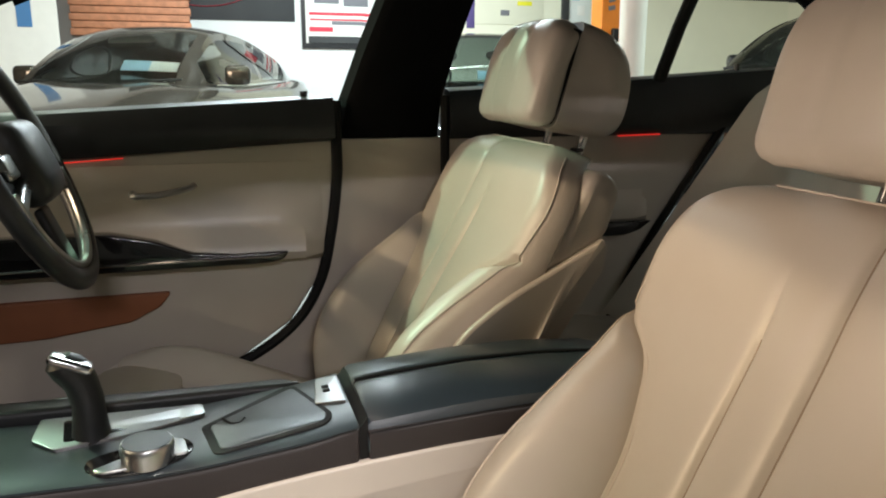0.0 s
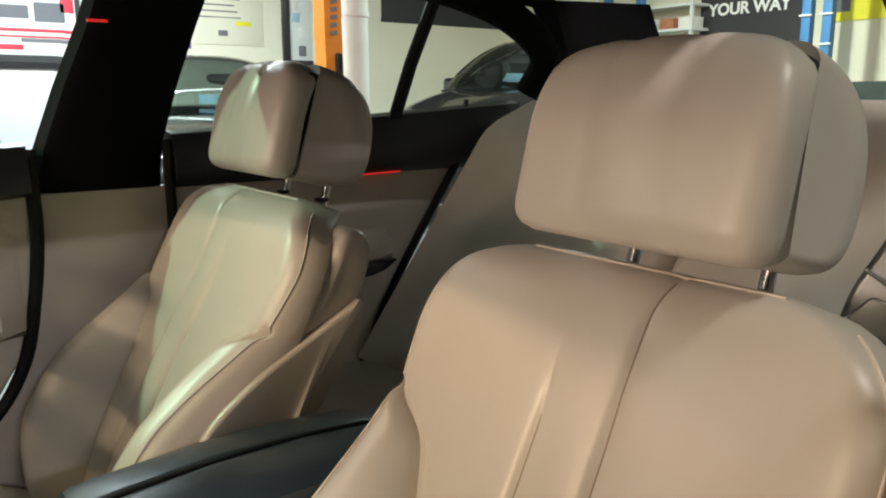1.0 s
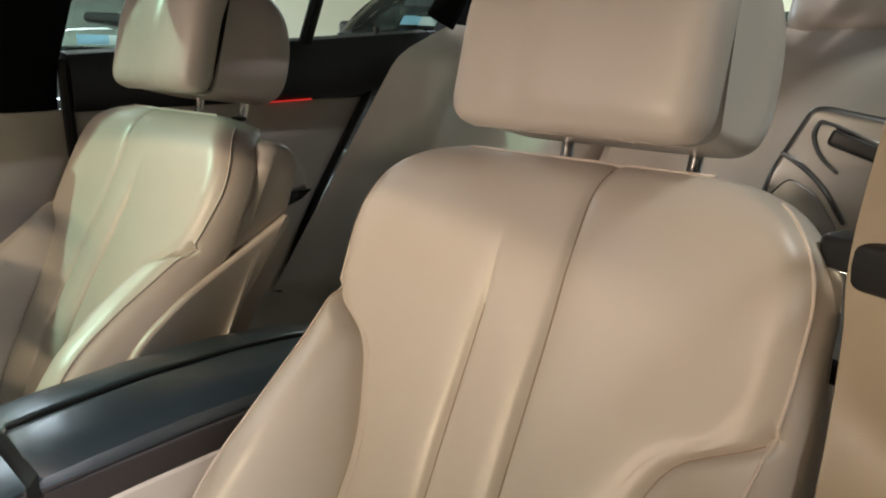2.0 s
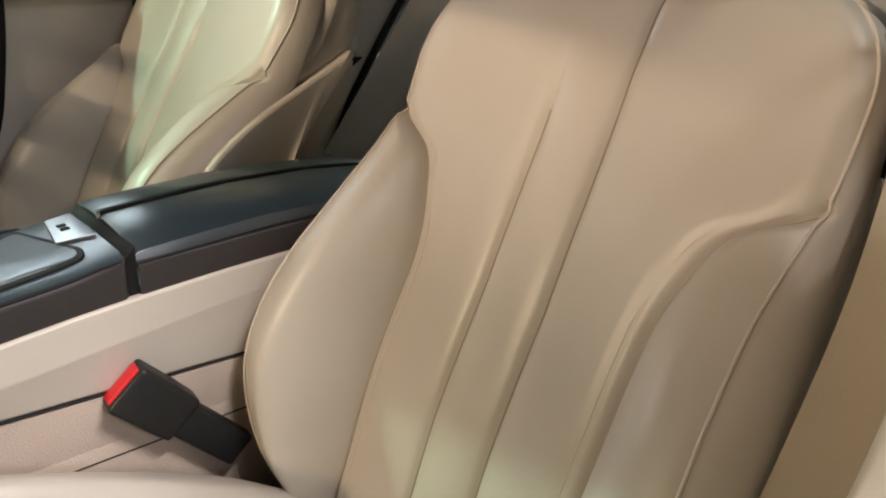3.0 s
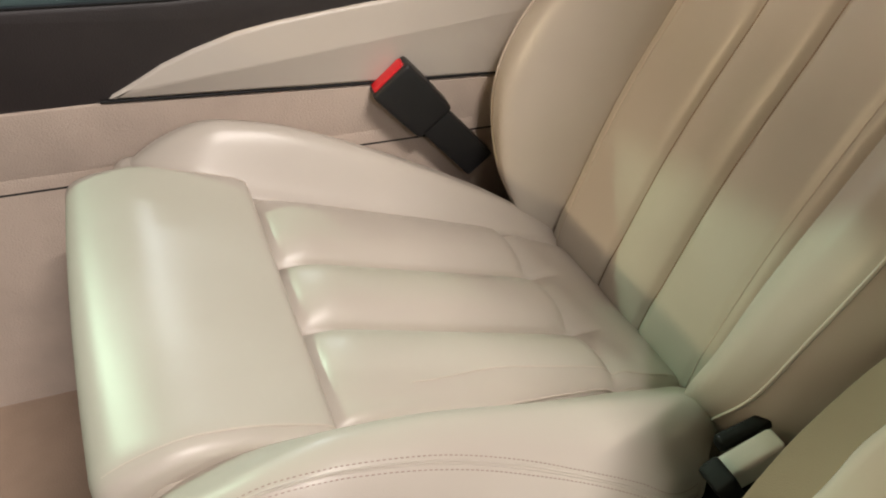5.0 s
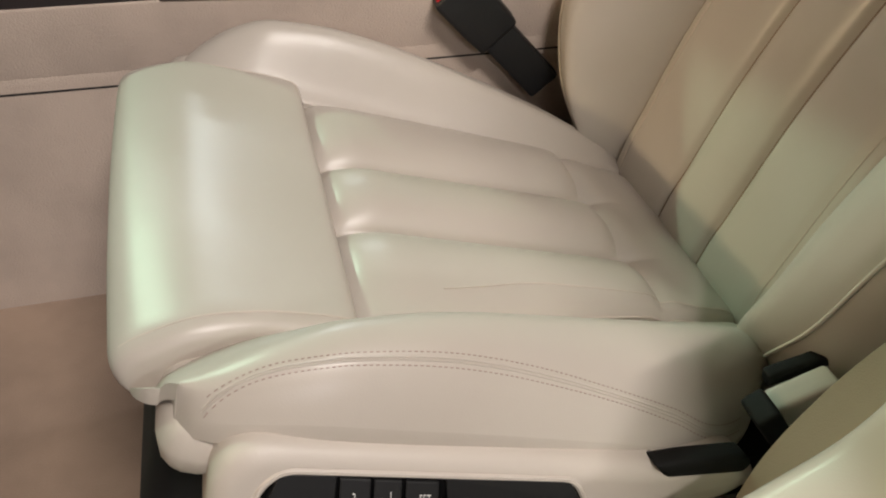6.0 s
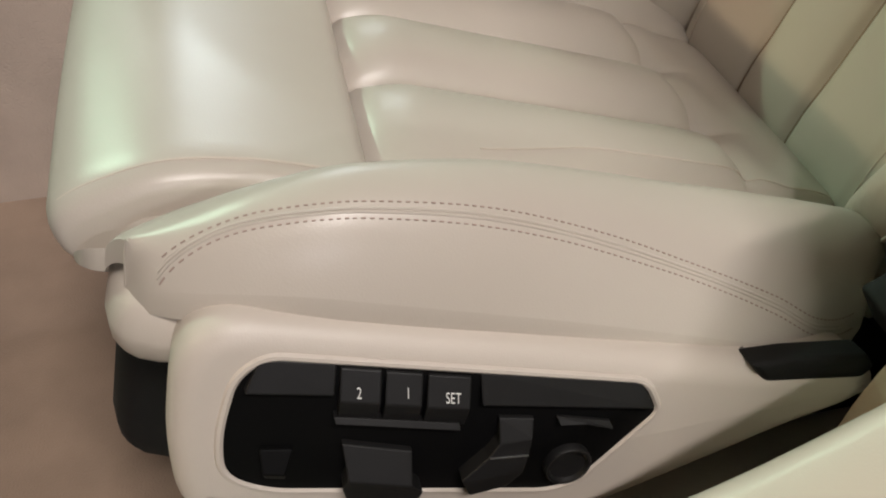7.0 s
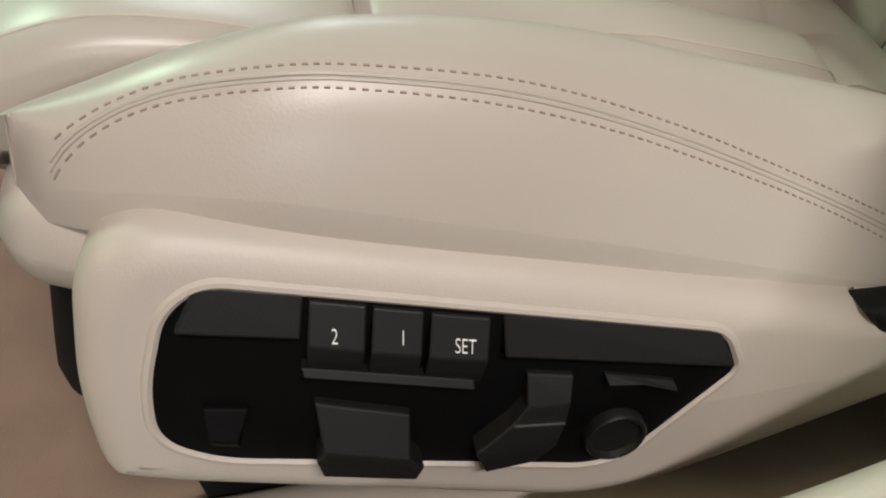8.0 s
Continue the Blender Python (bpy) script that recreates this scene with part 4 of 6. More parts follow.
    def pad_rear():
        """The domed rear half: a D in side view, its ends rounded off."""
        rows = []
        soft_edge = 0.030
        for y in [0.123 * math.sin(math.pi / 2 * q) for q in dense(-1, 1, 44)]:
            over = max(0.0, (abs(y) - 0.123 + soft_edge) / soft_edge)
            k = 1 - 0.42 * (1 - math.sqrt(max(0.0, 1 - over * over)))
            row = []
            for i in range(33):
                fi = math.pi * (i / 32 - 0.5)
                up = math.sin(fi)
                pz = -0.022 + (0.112 if up > 0 else 0.060) * (abs(up) ** (0.92 if up > 0 else 0.8)) * (1 if up > 0 else -1)
                px = 0.126 * max(0.0, math.cos(fi)) ** (0.80 if up > 0 else 0.42) + 0.016 * max(0, up) ** 2
                row.append(Vector((0.004 + px * k, y * (1 - 0.10 * max(0, up) ** 3), -0.012 + (pz + 0.012) * (0.45 + 0.55 * k))))
            rows.append(row)
        return grid(rows, loop=True, cap=True)

    made("headrest_front", moved(rbox((0.052, 0.250, 0.174), 0.024, 26, pad_front), head @ Matrix.Translation((-0.022, 0, 0.007))), LEATHER, root, "cream leather headrest cushion")
    made("headrest_rear", moved(pad_rear(), head @ Matrix.Translation((0.002, 0, 0.004))), LEATHER, root, "cream leather rear half of the headrest")
    made("headrest_gap", moved(rbox((0.03, 0.222, 0.150), 0.01, 2), head @ Matrix.Translation((0.010, 0, 0.004))), BLACK_PLASTIC, root, "black gap between the headrest halves")
    for sy in (-0.068, 0.068):
        made("post", tube([(0.790 + shift[0], centre + sy, 1.10 + shift[1]), (0.755 + shift[0], centre + sy, 0.97 + shift[1])], 0.0065, 10), CHROME, root, "chrome headrest post")
    for sy in (-0.068, 0.068):
        made("collar", moved(rbox((0.017, 0.019, 0.006), 0.0028, 2), Matrix.Translation((0.762 + shift[0], centre + sy, 1.020 + shift[1]))), BLACK_PLASTIC, root, "black post collar")

    if not switches:
        return root
    # cream side cover with the seat switches; this seat's door side is -y
    tilt = Matrix(((1, 0, 0, 0), (0, 0.2055, -0.978, 0.205), (0, 0.978, 0.2055, 0.54), (0, 0, 0, 1)))
    cover = [(0.0225, 0.0735), (0.0310, 0.0850), (0.0424, 0.0895), (0.0529, 0.0885), (0.0802, 0.0796), (0.1102, 0.0700), (0.1607, 0.0538), (0.2191, 0.0338), (0.2683, 0.0170), (0.33, 0.004), (0.345, -0.012), (0.33, -0.024), (0.2917, -0.0325), (0.2661, -0.0406), (0.233, -0.0504), (0.1992, -0.060), (0.165, -0.060), (0.0808, -0.0304), (0.0291, -0.0119), (0.0102, -0.0028), (0.0093, 0.0082), (0.0109, 0.0262), (0.0132, 0.0402), (0.0177, 0.057)]
    cover = [(x, y) for x, y in rounded(cover, 0.014, 4)]
    made("side_cover", moved(slab(cover, "z", 0.0005, -0.06, 0.013, 6), tilt), TRIM, root, "cream plastic seat side cover")
    made("hinge_cover", moved(slab(rounded([(0.2649, 0.0190), (0.2745, 0.0060), (0.3279, -0.0040), (0.334, 0.002), (0.3276, 0.0110), (0.287, 0.0175)], 0.003, 3), "z", 0.0005, -0.014, 0.003), tilt), RUBBER, root, "black plastic hinge cover")
    bezel_line = rounded([(0.0572, 0.0733), (0.2142, 0.0232), (0.2222, 0.0036), (0.1850, -0.0326), (0.1700, -0.0350), (0.0462, 0.0022), (0.0302, 0.0155), (0.0335, 0.0385), (0.0445, 0.0650)], [0.010, 0.008, 0.006, 0.016, 0.012, 0.014, 0.014, 0.012, 0.014], 6)
    KEY = material("soft_black_key", (0.011, 0.0108, 0.011), 0.48, spot=0.15, spot_scale=30, grain=0.15, grain_scale=2500, shine=0.28)
    PIT = material("deep_black_plastic", (0.003, 0.003, 0.0032), 0.6, grain=0.1, grain_scale=2000, shine=0.08)
    panel = made("switch_panel", moved(slab(bezel_line, "z", 0.0010, -0.012, 0.0010), tilt), PIT, root, "matt black seat switch panel")
    rim_pts = [tilt @ Vector((p.x, p.y, 0.0002)) for p in bezel_line]
    made("bezel_lip", tube(rim_pts + rim_pts[:2], 0.0019, 8, loop=True), TRIM, root, "rounded cream lip round the switches")

    def facets(name, rows, mat, parent, label="", bevel=0.0007):
        """A switch with slanting facets: rows of points with their stand-out, from its upper rim to its lower one."""
        n = len(rows[0])
        verts = [Vector(p) for r in rows for p in r]
        m = len(rows)
        faces = [(i * n + j, i * n + j + 1, (i + 1) * n + j + 1, (i + 1) * n + j) for i in range(m - 1) for j in range(n - 1)]
        ring = [j for j in range(n)] + [i * n + n - 1 for i in range(1, m)] + [(m - 1) * n + j for j in range(n - 2, -1, -1)] + [i * n for i in range(m - 2, 0, -1)]
        k = len(verts)
        verts += [Vector((verts[i].x, verts[i].y, -0.004)) for i in ring]
        faces += [(ring[i], ring[(i + 1) % len(ring)], k + (i + 1) % len(ring), k + i) for i in range(len(ring))]
        faces.append(tuple(range(k, k + len(ring))))
        me = bpy.data.meshes.new(name)
        me.from_pydata([tuple(tilt @ v) for v in verts], [], faces)
        bm = bmesh.new()
        bm.from_mesh(me)
        bmesh.ops.recalc_face_normals(bm, faces=bm.faces)
        bmesh.ops.bevel(bm, geom=[e for e in bm.edges if e.calc_face_angle(0) > 0.1], offset=bevel, segments=2, profile=0.5, affect="EDGES")
        bm.to_mesh(me)
        bm.free()
        return put(name, me, mat, parent, label)

    # slanted upper face, on both sides of the three memory keys
    facets("upper_face", [[(0.0555, 0.0722, 0.0012), (0.0830, 0.0640, 0.0012)], [(0.0478, 0.0608, 0.0058), (0.0800, 0.0520, 0.0058)], [(0.0470, 0.0585, 0.0010), (0.0795, 0.0495, 0.0010)]], KEY, panel)
    facets("upper_face", [[(0.1390, 0.0462, 0.0012), (0.2115, 0.0230, 0.0012)], [(0.1385, 0.0318, 0.0058), (0.2168, 0.0098, 0.0058)], [(0.1380, 0.0290, 0.0010), (0.2175, 0.0068, 0.0010)]], KEY, panel)
    facets("upper_face", [[(0.0845, 0.0650, 0.0008), (0.1375, 0.0478, 0.0008)], [(0.0842, 0.0637, 0.0016), (0.1372, 0.0466, 0.0016)]], KEY, panel, "", 0.0003)
    facets("ledge", [[(0.0784, 0.0405, 0.0050), (0.1287, 0.0236, 0.0050)], [(0.0787, 0.0378, 0.0066), (0.1287, 0.0208, 0.0066)], [(0.0790, 0.0360, 0.001), (0.1287, 0.0190, 0.001)]], KEY, panel, "", 0.0004)
    for (xa, ya, xb, yb), word, mid in (((0.0841, 0.0623, 0.0996, 0.0573), "2", (0.0895, 0.0517)), ((0.1012, 0.0564, 0.1156, 0.0518), "1", (0.1084, 0.0465)), ((0.1176, 0.0508, 0.1352, 0.0453), "SET", (0.1263, 0.0396))):
        def row(dx, dy, z):
            return [(xa + dx, ya + dy, z), (xb + dx, yb + dy, z)]
        cap = facets("memory_key", [row(0.0, 0.0, 0.0022), row(-0.0024, -0.0120, 0.0078), row(-0.0034, -0.0180, 0.0062), row(-0.0043, -0.0245, 0.0035)], KEY, panel, "black memory key with white lettering")
        slope = 0.0056 / 0.0120
        turn = tilt @ Matrix.Translation((mid[0], mid[1], 0.0024 + slope * (ya - (mid[0] - xa) * 0.305 - mid[1]) + 0.00012)) @ Matrix(((0.955, 0.150, 0, 0), (-0.296, 0.985, 0, 0), (0.0, -slope * 0.985, 1, 0), (0, 0, 0, 1)))
        lettering("lettering", word, 0.0060, turn, WHITE_INK, cap, 0.72, 0.00012, -0.00009)
    facets("marker_bar", [[(0.1188, 0.0296, 0.0040), (0.1272, 0.0270, 0.0040)], [(0.1186, 0.0278, 0.0045), (0.1270, 0.0252, 0.0045)]], SATIN, panel, "small light bar below the key", 0.0003)
    # seat-shaped levers
    facets("rocker", [[(0.0798, 0.0241, 0.004), (0.1081, 0.0118, 0.004)], [(0.0802, 0.0088, 0.0110), (0.1062, -0.0020, 0.0110)], [(0.0772, 0.0030, 0.0095), (0.1105, -0.0085, 0.0095)], [(0.0782, -0.0060, 0.0080), (0.1075, -0.0160, 0.0080)]], KEY, panel, "black cushion adjuster rocker")
    facets("rocker", [[(0.0475, 0.0286, 0.003), (0.0607, 0.0252, 0.003)], [(0.0473, 0.0193, 0.0080), (0.0558, 0.0165, 0.0080)], [(0.0468, 0.0120, 0.003), (0.0550, 0.0090, 0.003)]], PIT, panel, "black tilt rocker")
    facets("backrest_lever", [[(0.1462, 0.0204, 0.003), (0.1618, 0.0160, 0.003)], [(0.1453, 0.0092, 0.0075), (0.1599, 0.0085, 0.0075)], [(0.1401, 0.0025, 0.0082), (0.1582, -0.0005, 0.0082)], [(0.1278, -0.0077, 0.0088), (0.1554, -0.0100, 0.0088)], [(0.1311, -0.0188, 0.0080), (0.1478, -0.0178, 0.0080)]], KEY, panel, "black backrest shaped lever")
    facets("marker_line", [[(0.1406, 0.0030, 0.0086), (0.1578, 0.0002, 0.0086)], [(0.1405, 0.0024, 0.0087), (0.1578, -0.0004, 0.0087)]], SATIN, panel, "fine light line on the lever", 0.0001)
    facets("lumbar_mark", [[(0.1724, 0.0137, 0.0025), (0.1849, 0.0092, 0.0025), (0.1973, 0.0046, 0.0025)], [(0.1735, 0.0100, 0.0048), (0.1855, 0.0076, 0.0048), (0.1985, 0.0012, 0.0048)], [(0.1740, 0.0085, 0.001), (0.1855, 0.0062, 0.001), (0.1985, -0.0005, 0.001)]], KEY, panel, "", 0.0003)
    rows = []
    for r, h in ((1.0, 0.0), (1.0, 0.0045), (0.94, 0.0054), (0.84, 0.0054), (0.76, 0.0034), (0.3, 0.003)):
        rows.append([tilt @ Vector((0.1782 + 0.0112 * r * math.cos(a), -0.0172 + 0.0112 * r * math.sin(a), h)) for a in (2 * math.pi * k / 28 for k in range(28))])
    made("lumbar_knob", grid(rows, loop=True, cap=True), KEY, panel, "round black lumbar switch")
    return root


near_seat = seat(NEAR, 1, (0.0, 0.0), 0.0, "cream leather front passenger seat with pleated backrest and headrest", True)
far_seat = seat(FAR, -1, (-0.022, 0.008), 0.034, "cream leather driver seat beyond the console, pleated backrest", False)

# ---- centre console ----
console = thing("centre_console", (0.2, YC, 0.60), "black leather centre console with cream flanks and chrome gear plate", "console")
CY0, CY1 = 0.730, 0.895
low_line = [(-0.55, 0.66), (-0.02, 0.657), (0.012, 0.662), (0.06, 0.687), (0.13, 0.711), (0.2, 0.722), (0.305, 0.733), (0.47, 0.742), (0.70, 0.742)]
top_line = [(0.302, 0.772), (0.25, 0.763), (0.2, 0.757), (0.14, 0.7505), (0.075, 0.747), (0.0, 0.748), (-0.2, 0.752), (-0.55, 0.77)]
low_f = curve1(low_line)
made("console_body", slab([(x, low_f(x) - 0.02) for x in (-0.55, -0.3, -0.1, 0.0, 0.05, 0.1, 0.15, 0.2, 0.25, 0.302)] + top_line, "y", CY0, CY1, 0.008, 4), BROWN_BLACK, console, "dark leather console body")
deck = [[(x, y, z + dz) for y, dz in ((CY0 + 0.0015, -0.010), (CY0 + 0.0022, 0.0005), (CY0 + 0.012, 0.0042), (CY0 + 0.05, 0.0055), (CY1 - 0.05, 0.0055), (CY1 - 0.012, 0.0042), (CY1 - 0.0022, 0.0005), (CY1 - 0.0015, -0.010))] for x, z in ((-0.5, 0.768), (-0.2, 0.752), (0.0, 0.748), (0.075, 0.747), (0.14, 0.7505), (0.2, 0.757), (0.25, 0.763), (0.300, 0.772))]
made("top_panel", grid(deck, loop=True, cap=True), CONSOLE_TOP, console, "smooth black leather top panel")
deck_z = curve1([(-0.5, 0.7735), (-0.2, 0.7575), (0.0, 0.7535), (0.075, 0.7525), (0.14, 0.756), (0.2, 0.7625), (0.25, 0.7685), (0.3, 0.7775)])
made("edge_stitch", tube([(x, CY0 + 0.0005, deck_z(x) - 0.0070) for x in [-0.45 + 0.748 * k / 40 for k in range(41)]], 0.0009, 5), RUBBER, console, "sewn black edge")
# armrest lids
def lid_rows(y0, y1, edge0, edge1):
    rows = []
    for x, drop, w in ((0.311, 0.004, 0), (0.316, 0.0, 0), (0.36, -0.004, 0), (0.45, -0.010, 0), (0.55, -0.010, 0), (0.64, -0.003, 0), (0.70, 0.012, 0), (0.735, 0.04, 0.01)):
        row = [(x, y0 + w, 0.742)]
        n = 14
        for k in range(n + 1):
            f = k / n
            y = y0 + (y1 - y0) * f
            z = 0.790 - drop
            if edge0:
                z -= 0.020 * (1 - f) ** 3 + 0.012 * max(0, 1 - f / 0.06) ** 2
            if edge1:
                z -= 0.007 * f ** 3 + 0.012 * max(0, 1 - (1 - f) / 0.06) ** 2
            z -= 0.004 * (math.exp(-((f - (0 if edge1 else 1)) / 0.05) ** 2))
            row.append((x, y + (w if f < 0.5 else -w), z))
        row.append((x, y1 - w, 0.742))
        rows.append(row)
    return rows


made("armrest_lid", grid(lid_rows(CY0 + 0.001, 0.826, True, False), loop=True, cap=True), CONSOLE_TOP, console, "padded black leather armrest lid")
made("armrest_lid", grid(lid_rows(0.8285, CY1 - 0.001, False, True), loop=True, cap=True), CONSOLE_TOP, console, "padded black leather armrest lid")
made("lid_joint", tube(curve_points([(x, 0.82725, 0.7886 - d) for x, d in ((0.314, 0.001), (0.36, -0.004), (0.45, -0.010), (0.55, -0.010), (0.64, -0.003), (0.70, 0.012))], 40), 0.0022, 8), RUBBER, console, "dark joint between the armrest lids")
flank = [(0.311, 0.712), (0.45, 0.722), (0.72, 0.722), (0.72, 0.760), (0.55, 0.774), (0.45, 0.773), (0.311, 0.766)]
made("armrest_side", slab(flank, "y", CY0 - 0.0005, CY1 + 0.0005, 0.006, 4), BROWN_BLACK, console, "dark leather armrest side")
made("armrest_stitch", tube(curve_points([(0.313, CY0 - 0.0005, 0.7655), (0.45, CY0 - 0.0005, 0.7735), (0.55, CY0 - 0.0005, 0.7742), (0.70, CY0 - 0.0005, 0.764)], 30), 0.0010, 5), RUBBER, console, "sewn black edge")
made("gap", slab([(0.3015, 0.70), (0.3115, 0.70), (0.3115, 0.782), (0.3015, 0.770)], "y", CY0 + 0.004, CY1 - 0.004), RUBBER, console, "dark gap in front of the armrest", smooth=False)
# cream flanks
cream = [(0.008, 0.6585)] + [(x, low_f(x)) for x in (0.012, 0.03, 0.06, 0.09, 0.13, 0.17, 0.2, 0.25, 0.305, 0.4, 0.47, 0.6, 0.72)] + [(0.72, 0.632), (0.4, 0.6395), (0.2, 0.648)]
for s in (False, True):
    piece = slab(cream, "y", CY0 - 0.004, CY0 + 0.02, 0.004, 3)
    made("flank", mirrored(piece, (CY0 + CY1) / 2) if s else piece, LEATHER, console, "cream leather console flank")
    lowp = slab([(-0.55, 0.655), (0.0, 0.655), (0.2, 0.645), (0.4, 0.636), (0.72, 0.629), (0.72, 0.575), (-0.55, 0.578)], "y", CY0 - 0.002, CY0 + 0.03, 0.003)
    made("carpet_side", mirrored(lowp, (CY0 + CY1) / 2) if s else lowp, LIT_CARPET, console, "beige carpeted lower side")
    lowp = slab([(-0.55, 0.573), (0.72, 0.570), (0.72, 0.36), (-0.55, 0.36)], "y", CY0 - 0.004, CY0 + 0.03, 0.003)
    made("carpet_side", mirrored(lowp, (CY0 + CY1) / 2) if s else lowp, LIT_CARPET, console, "beige carpeted lower side")


for s in (False, True):
    for drop, z0, z1, x0, x1 in ((0.0025, 0.6565, 0.6305, 0.0, 0.70), (0.0035, 0.5755, 0.5725, -0.54, 0.70)):
        crease = tube(curve_points([(x0, CY0 - drop, z0), (x0 + 0.3, CY0 - drop, z0 + (z1 - z0) * 0.52), (x1, CY0 - drop, z1)], 24), 0.0016, 6)
        made("joint_line", mirrored(crease, (CY0 + CY1) / 2) if s else crease, RUBBER, console, "dark joint in the console side")


def deck_slab(outline, lift, thick, r=0.004, bevel=0.001):
    v, f = slab(rounded(outline, r, 4), "z", thick, -0.004, bevel)
    return [(p[0], p[1], p[2] + deck_z(p[0]) + lift) for p in v], f


PLATE = material("bright_metal", (0.516, 0.516, 0.522), 0.32, 1.0, spot=0.05, spot_scale=30)
# black shoulder on the driver's side of the gear plate
shoulder = rounded([(-0.50, CY1 - 0.002), (0.262, CY1 - 0.002), (0.235, 0.925), (0.16, 0.948), (-0.50, 0.952)], 0.012, 4)
flat = slab(shoulder, "z", -0.004, -0.06, 0.006)
shoulder_piece = [(p[0], p[1], p[2] + deck_z(p[0])) for p in flat[0]], flat[1]
made("side_shoulder", shoulder_piece, BLACK_LEATHER, console, "black leather shoulder of the console")
# storage cover, chrome switch, gear plate, controller
made("cover_groove", deck_slab([(0.150, 0.741), (0.272, 0.752), (0.279, 0.772), (0.247, 0.878), (0.236, 0.882), (0.136, 0.818), (0.137, 0.806)], -0.0008, 0.0014, 0.012), RUBBER, console, "dark line round the cover")
made("storage_cover", deck_slab([(0.157, 0.748), (0.268, 0.758), (0.272, 0.773), (0.243, 0.870), (0.145, 0.812)], 0.0, 0.0022, 0.010), CONSOLE_TOP, console, "black cover of the storage tray")
made("cover_latch", tube(curve_points([(0.160, 0.822, deck_z(0.16) + 0.003), (0.168, 0.806, deck_z(0.165) + 0.003), (0.178, 0.803, deck_z(0.17) + 0.003), (0.184, 0.812, deck_z(0.18) + 0.003)], 14), 0.0016, 5), RUBBER, console, "dark latch line")
made("chrome_switch", deck_slab([(0.263, 0.805), (0.297, 0.790), (0.298, 0.868), (0.272, 0.872)], 0.0, 0.0026, 0.003), PLATE, console, "bright metal switch plate")
for k in (0, 1):
    made("switch_mark", deck_slab([(0.276, 0.828 + 0.012 * k), (0.284, 0.826 + 0.012 * k), (0.284, 0.833 + 0.012 * k), (0.276, 0.835 + 0.012 * k)], 0.0, 0.0031, 0.001, 0.0003), RUBBER, console, "small dark symbol bar")
made("gear_plate", deck_slab([(-0.013, 0.802), (0.052, 0.819), (0.100, 0.834), (0.141, 0.846), (0.137, 0.876), (-0.040, 0.886), (-0.040, 0.83)], 0.0, 0.004, 0.006), PLATE, console, "chrome gear selector plate")
made("gear_well", deck_slab([(-0.006, 0.816), (0.058, 0.832), (0.062, 0.868), (-0.014, 0.872)], 0.0, 0.0052, 0.006), GLOSS_BLACK, console, "black gear gate")
for k in range(3):
    made("gear_key", deck_slab([(0.068 + 0.022 * k, 0.838), (0.086 + 0.022 * k, 0.842), (0.086 + 0.022 * k, 0.866), (0.068 + 0.022 * k, 0.867)], 0.0, 0.0056, 0.003), SATIN, console, "silver drive mode key")
rows = []
for (x, y, z), a, b in (((0.020, 0.832, 0.752), 0.021, 0.022), ((0.020, 0.832, 0.772), 0.0185, 0.018), ((0.021, 0.829, 0.798), 0.0165, 0.015), ((0.017, 0.825, 0.820), 0.017, 0.016), ((0.010, 0.821, 0.836), 0.0195, 0.018), ((0.003, 0.819, 0.847), 0.018, 0.018), ((0.000, 0.818, 0.854), 0.011, 0.012)):
    rows.append([(x + a * math.cos(t), y + b * math.sin(t), z + 0.3 * a * math.cos(t)) for t in (2 * math.pi * k / 20 for k in range(20))])
lever = made("gear_lever", grid(rows, loop=True, cap=True), BLACK_LEATHER, console, "curved black gear lever")
made("lever_cap", moved(rbox((0.046, 0.024, 0.010), 0.0045, 3), Matrix.Translation((0.011, 0.813, 0.848)) @ Matrix.Rotation(radians(24), 4, "Y")), CHROME, lever, "chrome cap with a brown glint")
made("controller_tray", deck_slab([(0.022, 0.752), (0.040, 0.7365), (0.092, 0.7365), (0.124, 0.752), (0.131, 0.776), (0.116, 0.803), (0.050, 0.792), (0.022, 0.776)], -0.0005, 0.0016, 0.014), GLOSS_BLACK, console, "gloss black controller surround")
for line in ([(0.031, 0.747), (0.058, 0.766), (0.068, 0.742), (0.041, 0.7385)], [(0.107, 0.798), (0.119, 0.790), (0.124, 0.758), (0.109, 0.756)]):
    made("controller_key", deck_slab(line, 0.0, 0.0034, 0.004), PLATE, console, "chrome shortcut key")
KX, KY, KZ = 0.084, 0.759, 0.7525
rows = []
for r, h in ((0.0255, 0.0), (0.0262, 0.006), (0.0270, 0.015), (0.0265, 0.0205), (0.0255, 0.022)):
    rows.append([(KX + r * math.cos(t), KY + r * math.sin(t), KZ + h) for t in (2 * math.pi * k / 40 for k in range(40))])
dial = made("controller_knob", grid(rows, loop=True, cap=True), SATIN, console, "round chrome controller knob")
rows = [[(KX + r * math.cos(t), KY + r * math.sin(t), KZ + h) for t in (2 * math.pi * k / 40 for k in range(40))] for r, h in ((0.0245, 0.0222), (0.0240, 0.0230), (0.0, 0.0234))]
made("knob_top", grid(rows, loop=True), CONSOLE_TOP, dial, "black leather knob top")

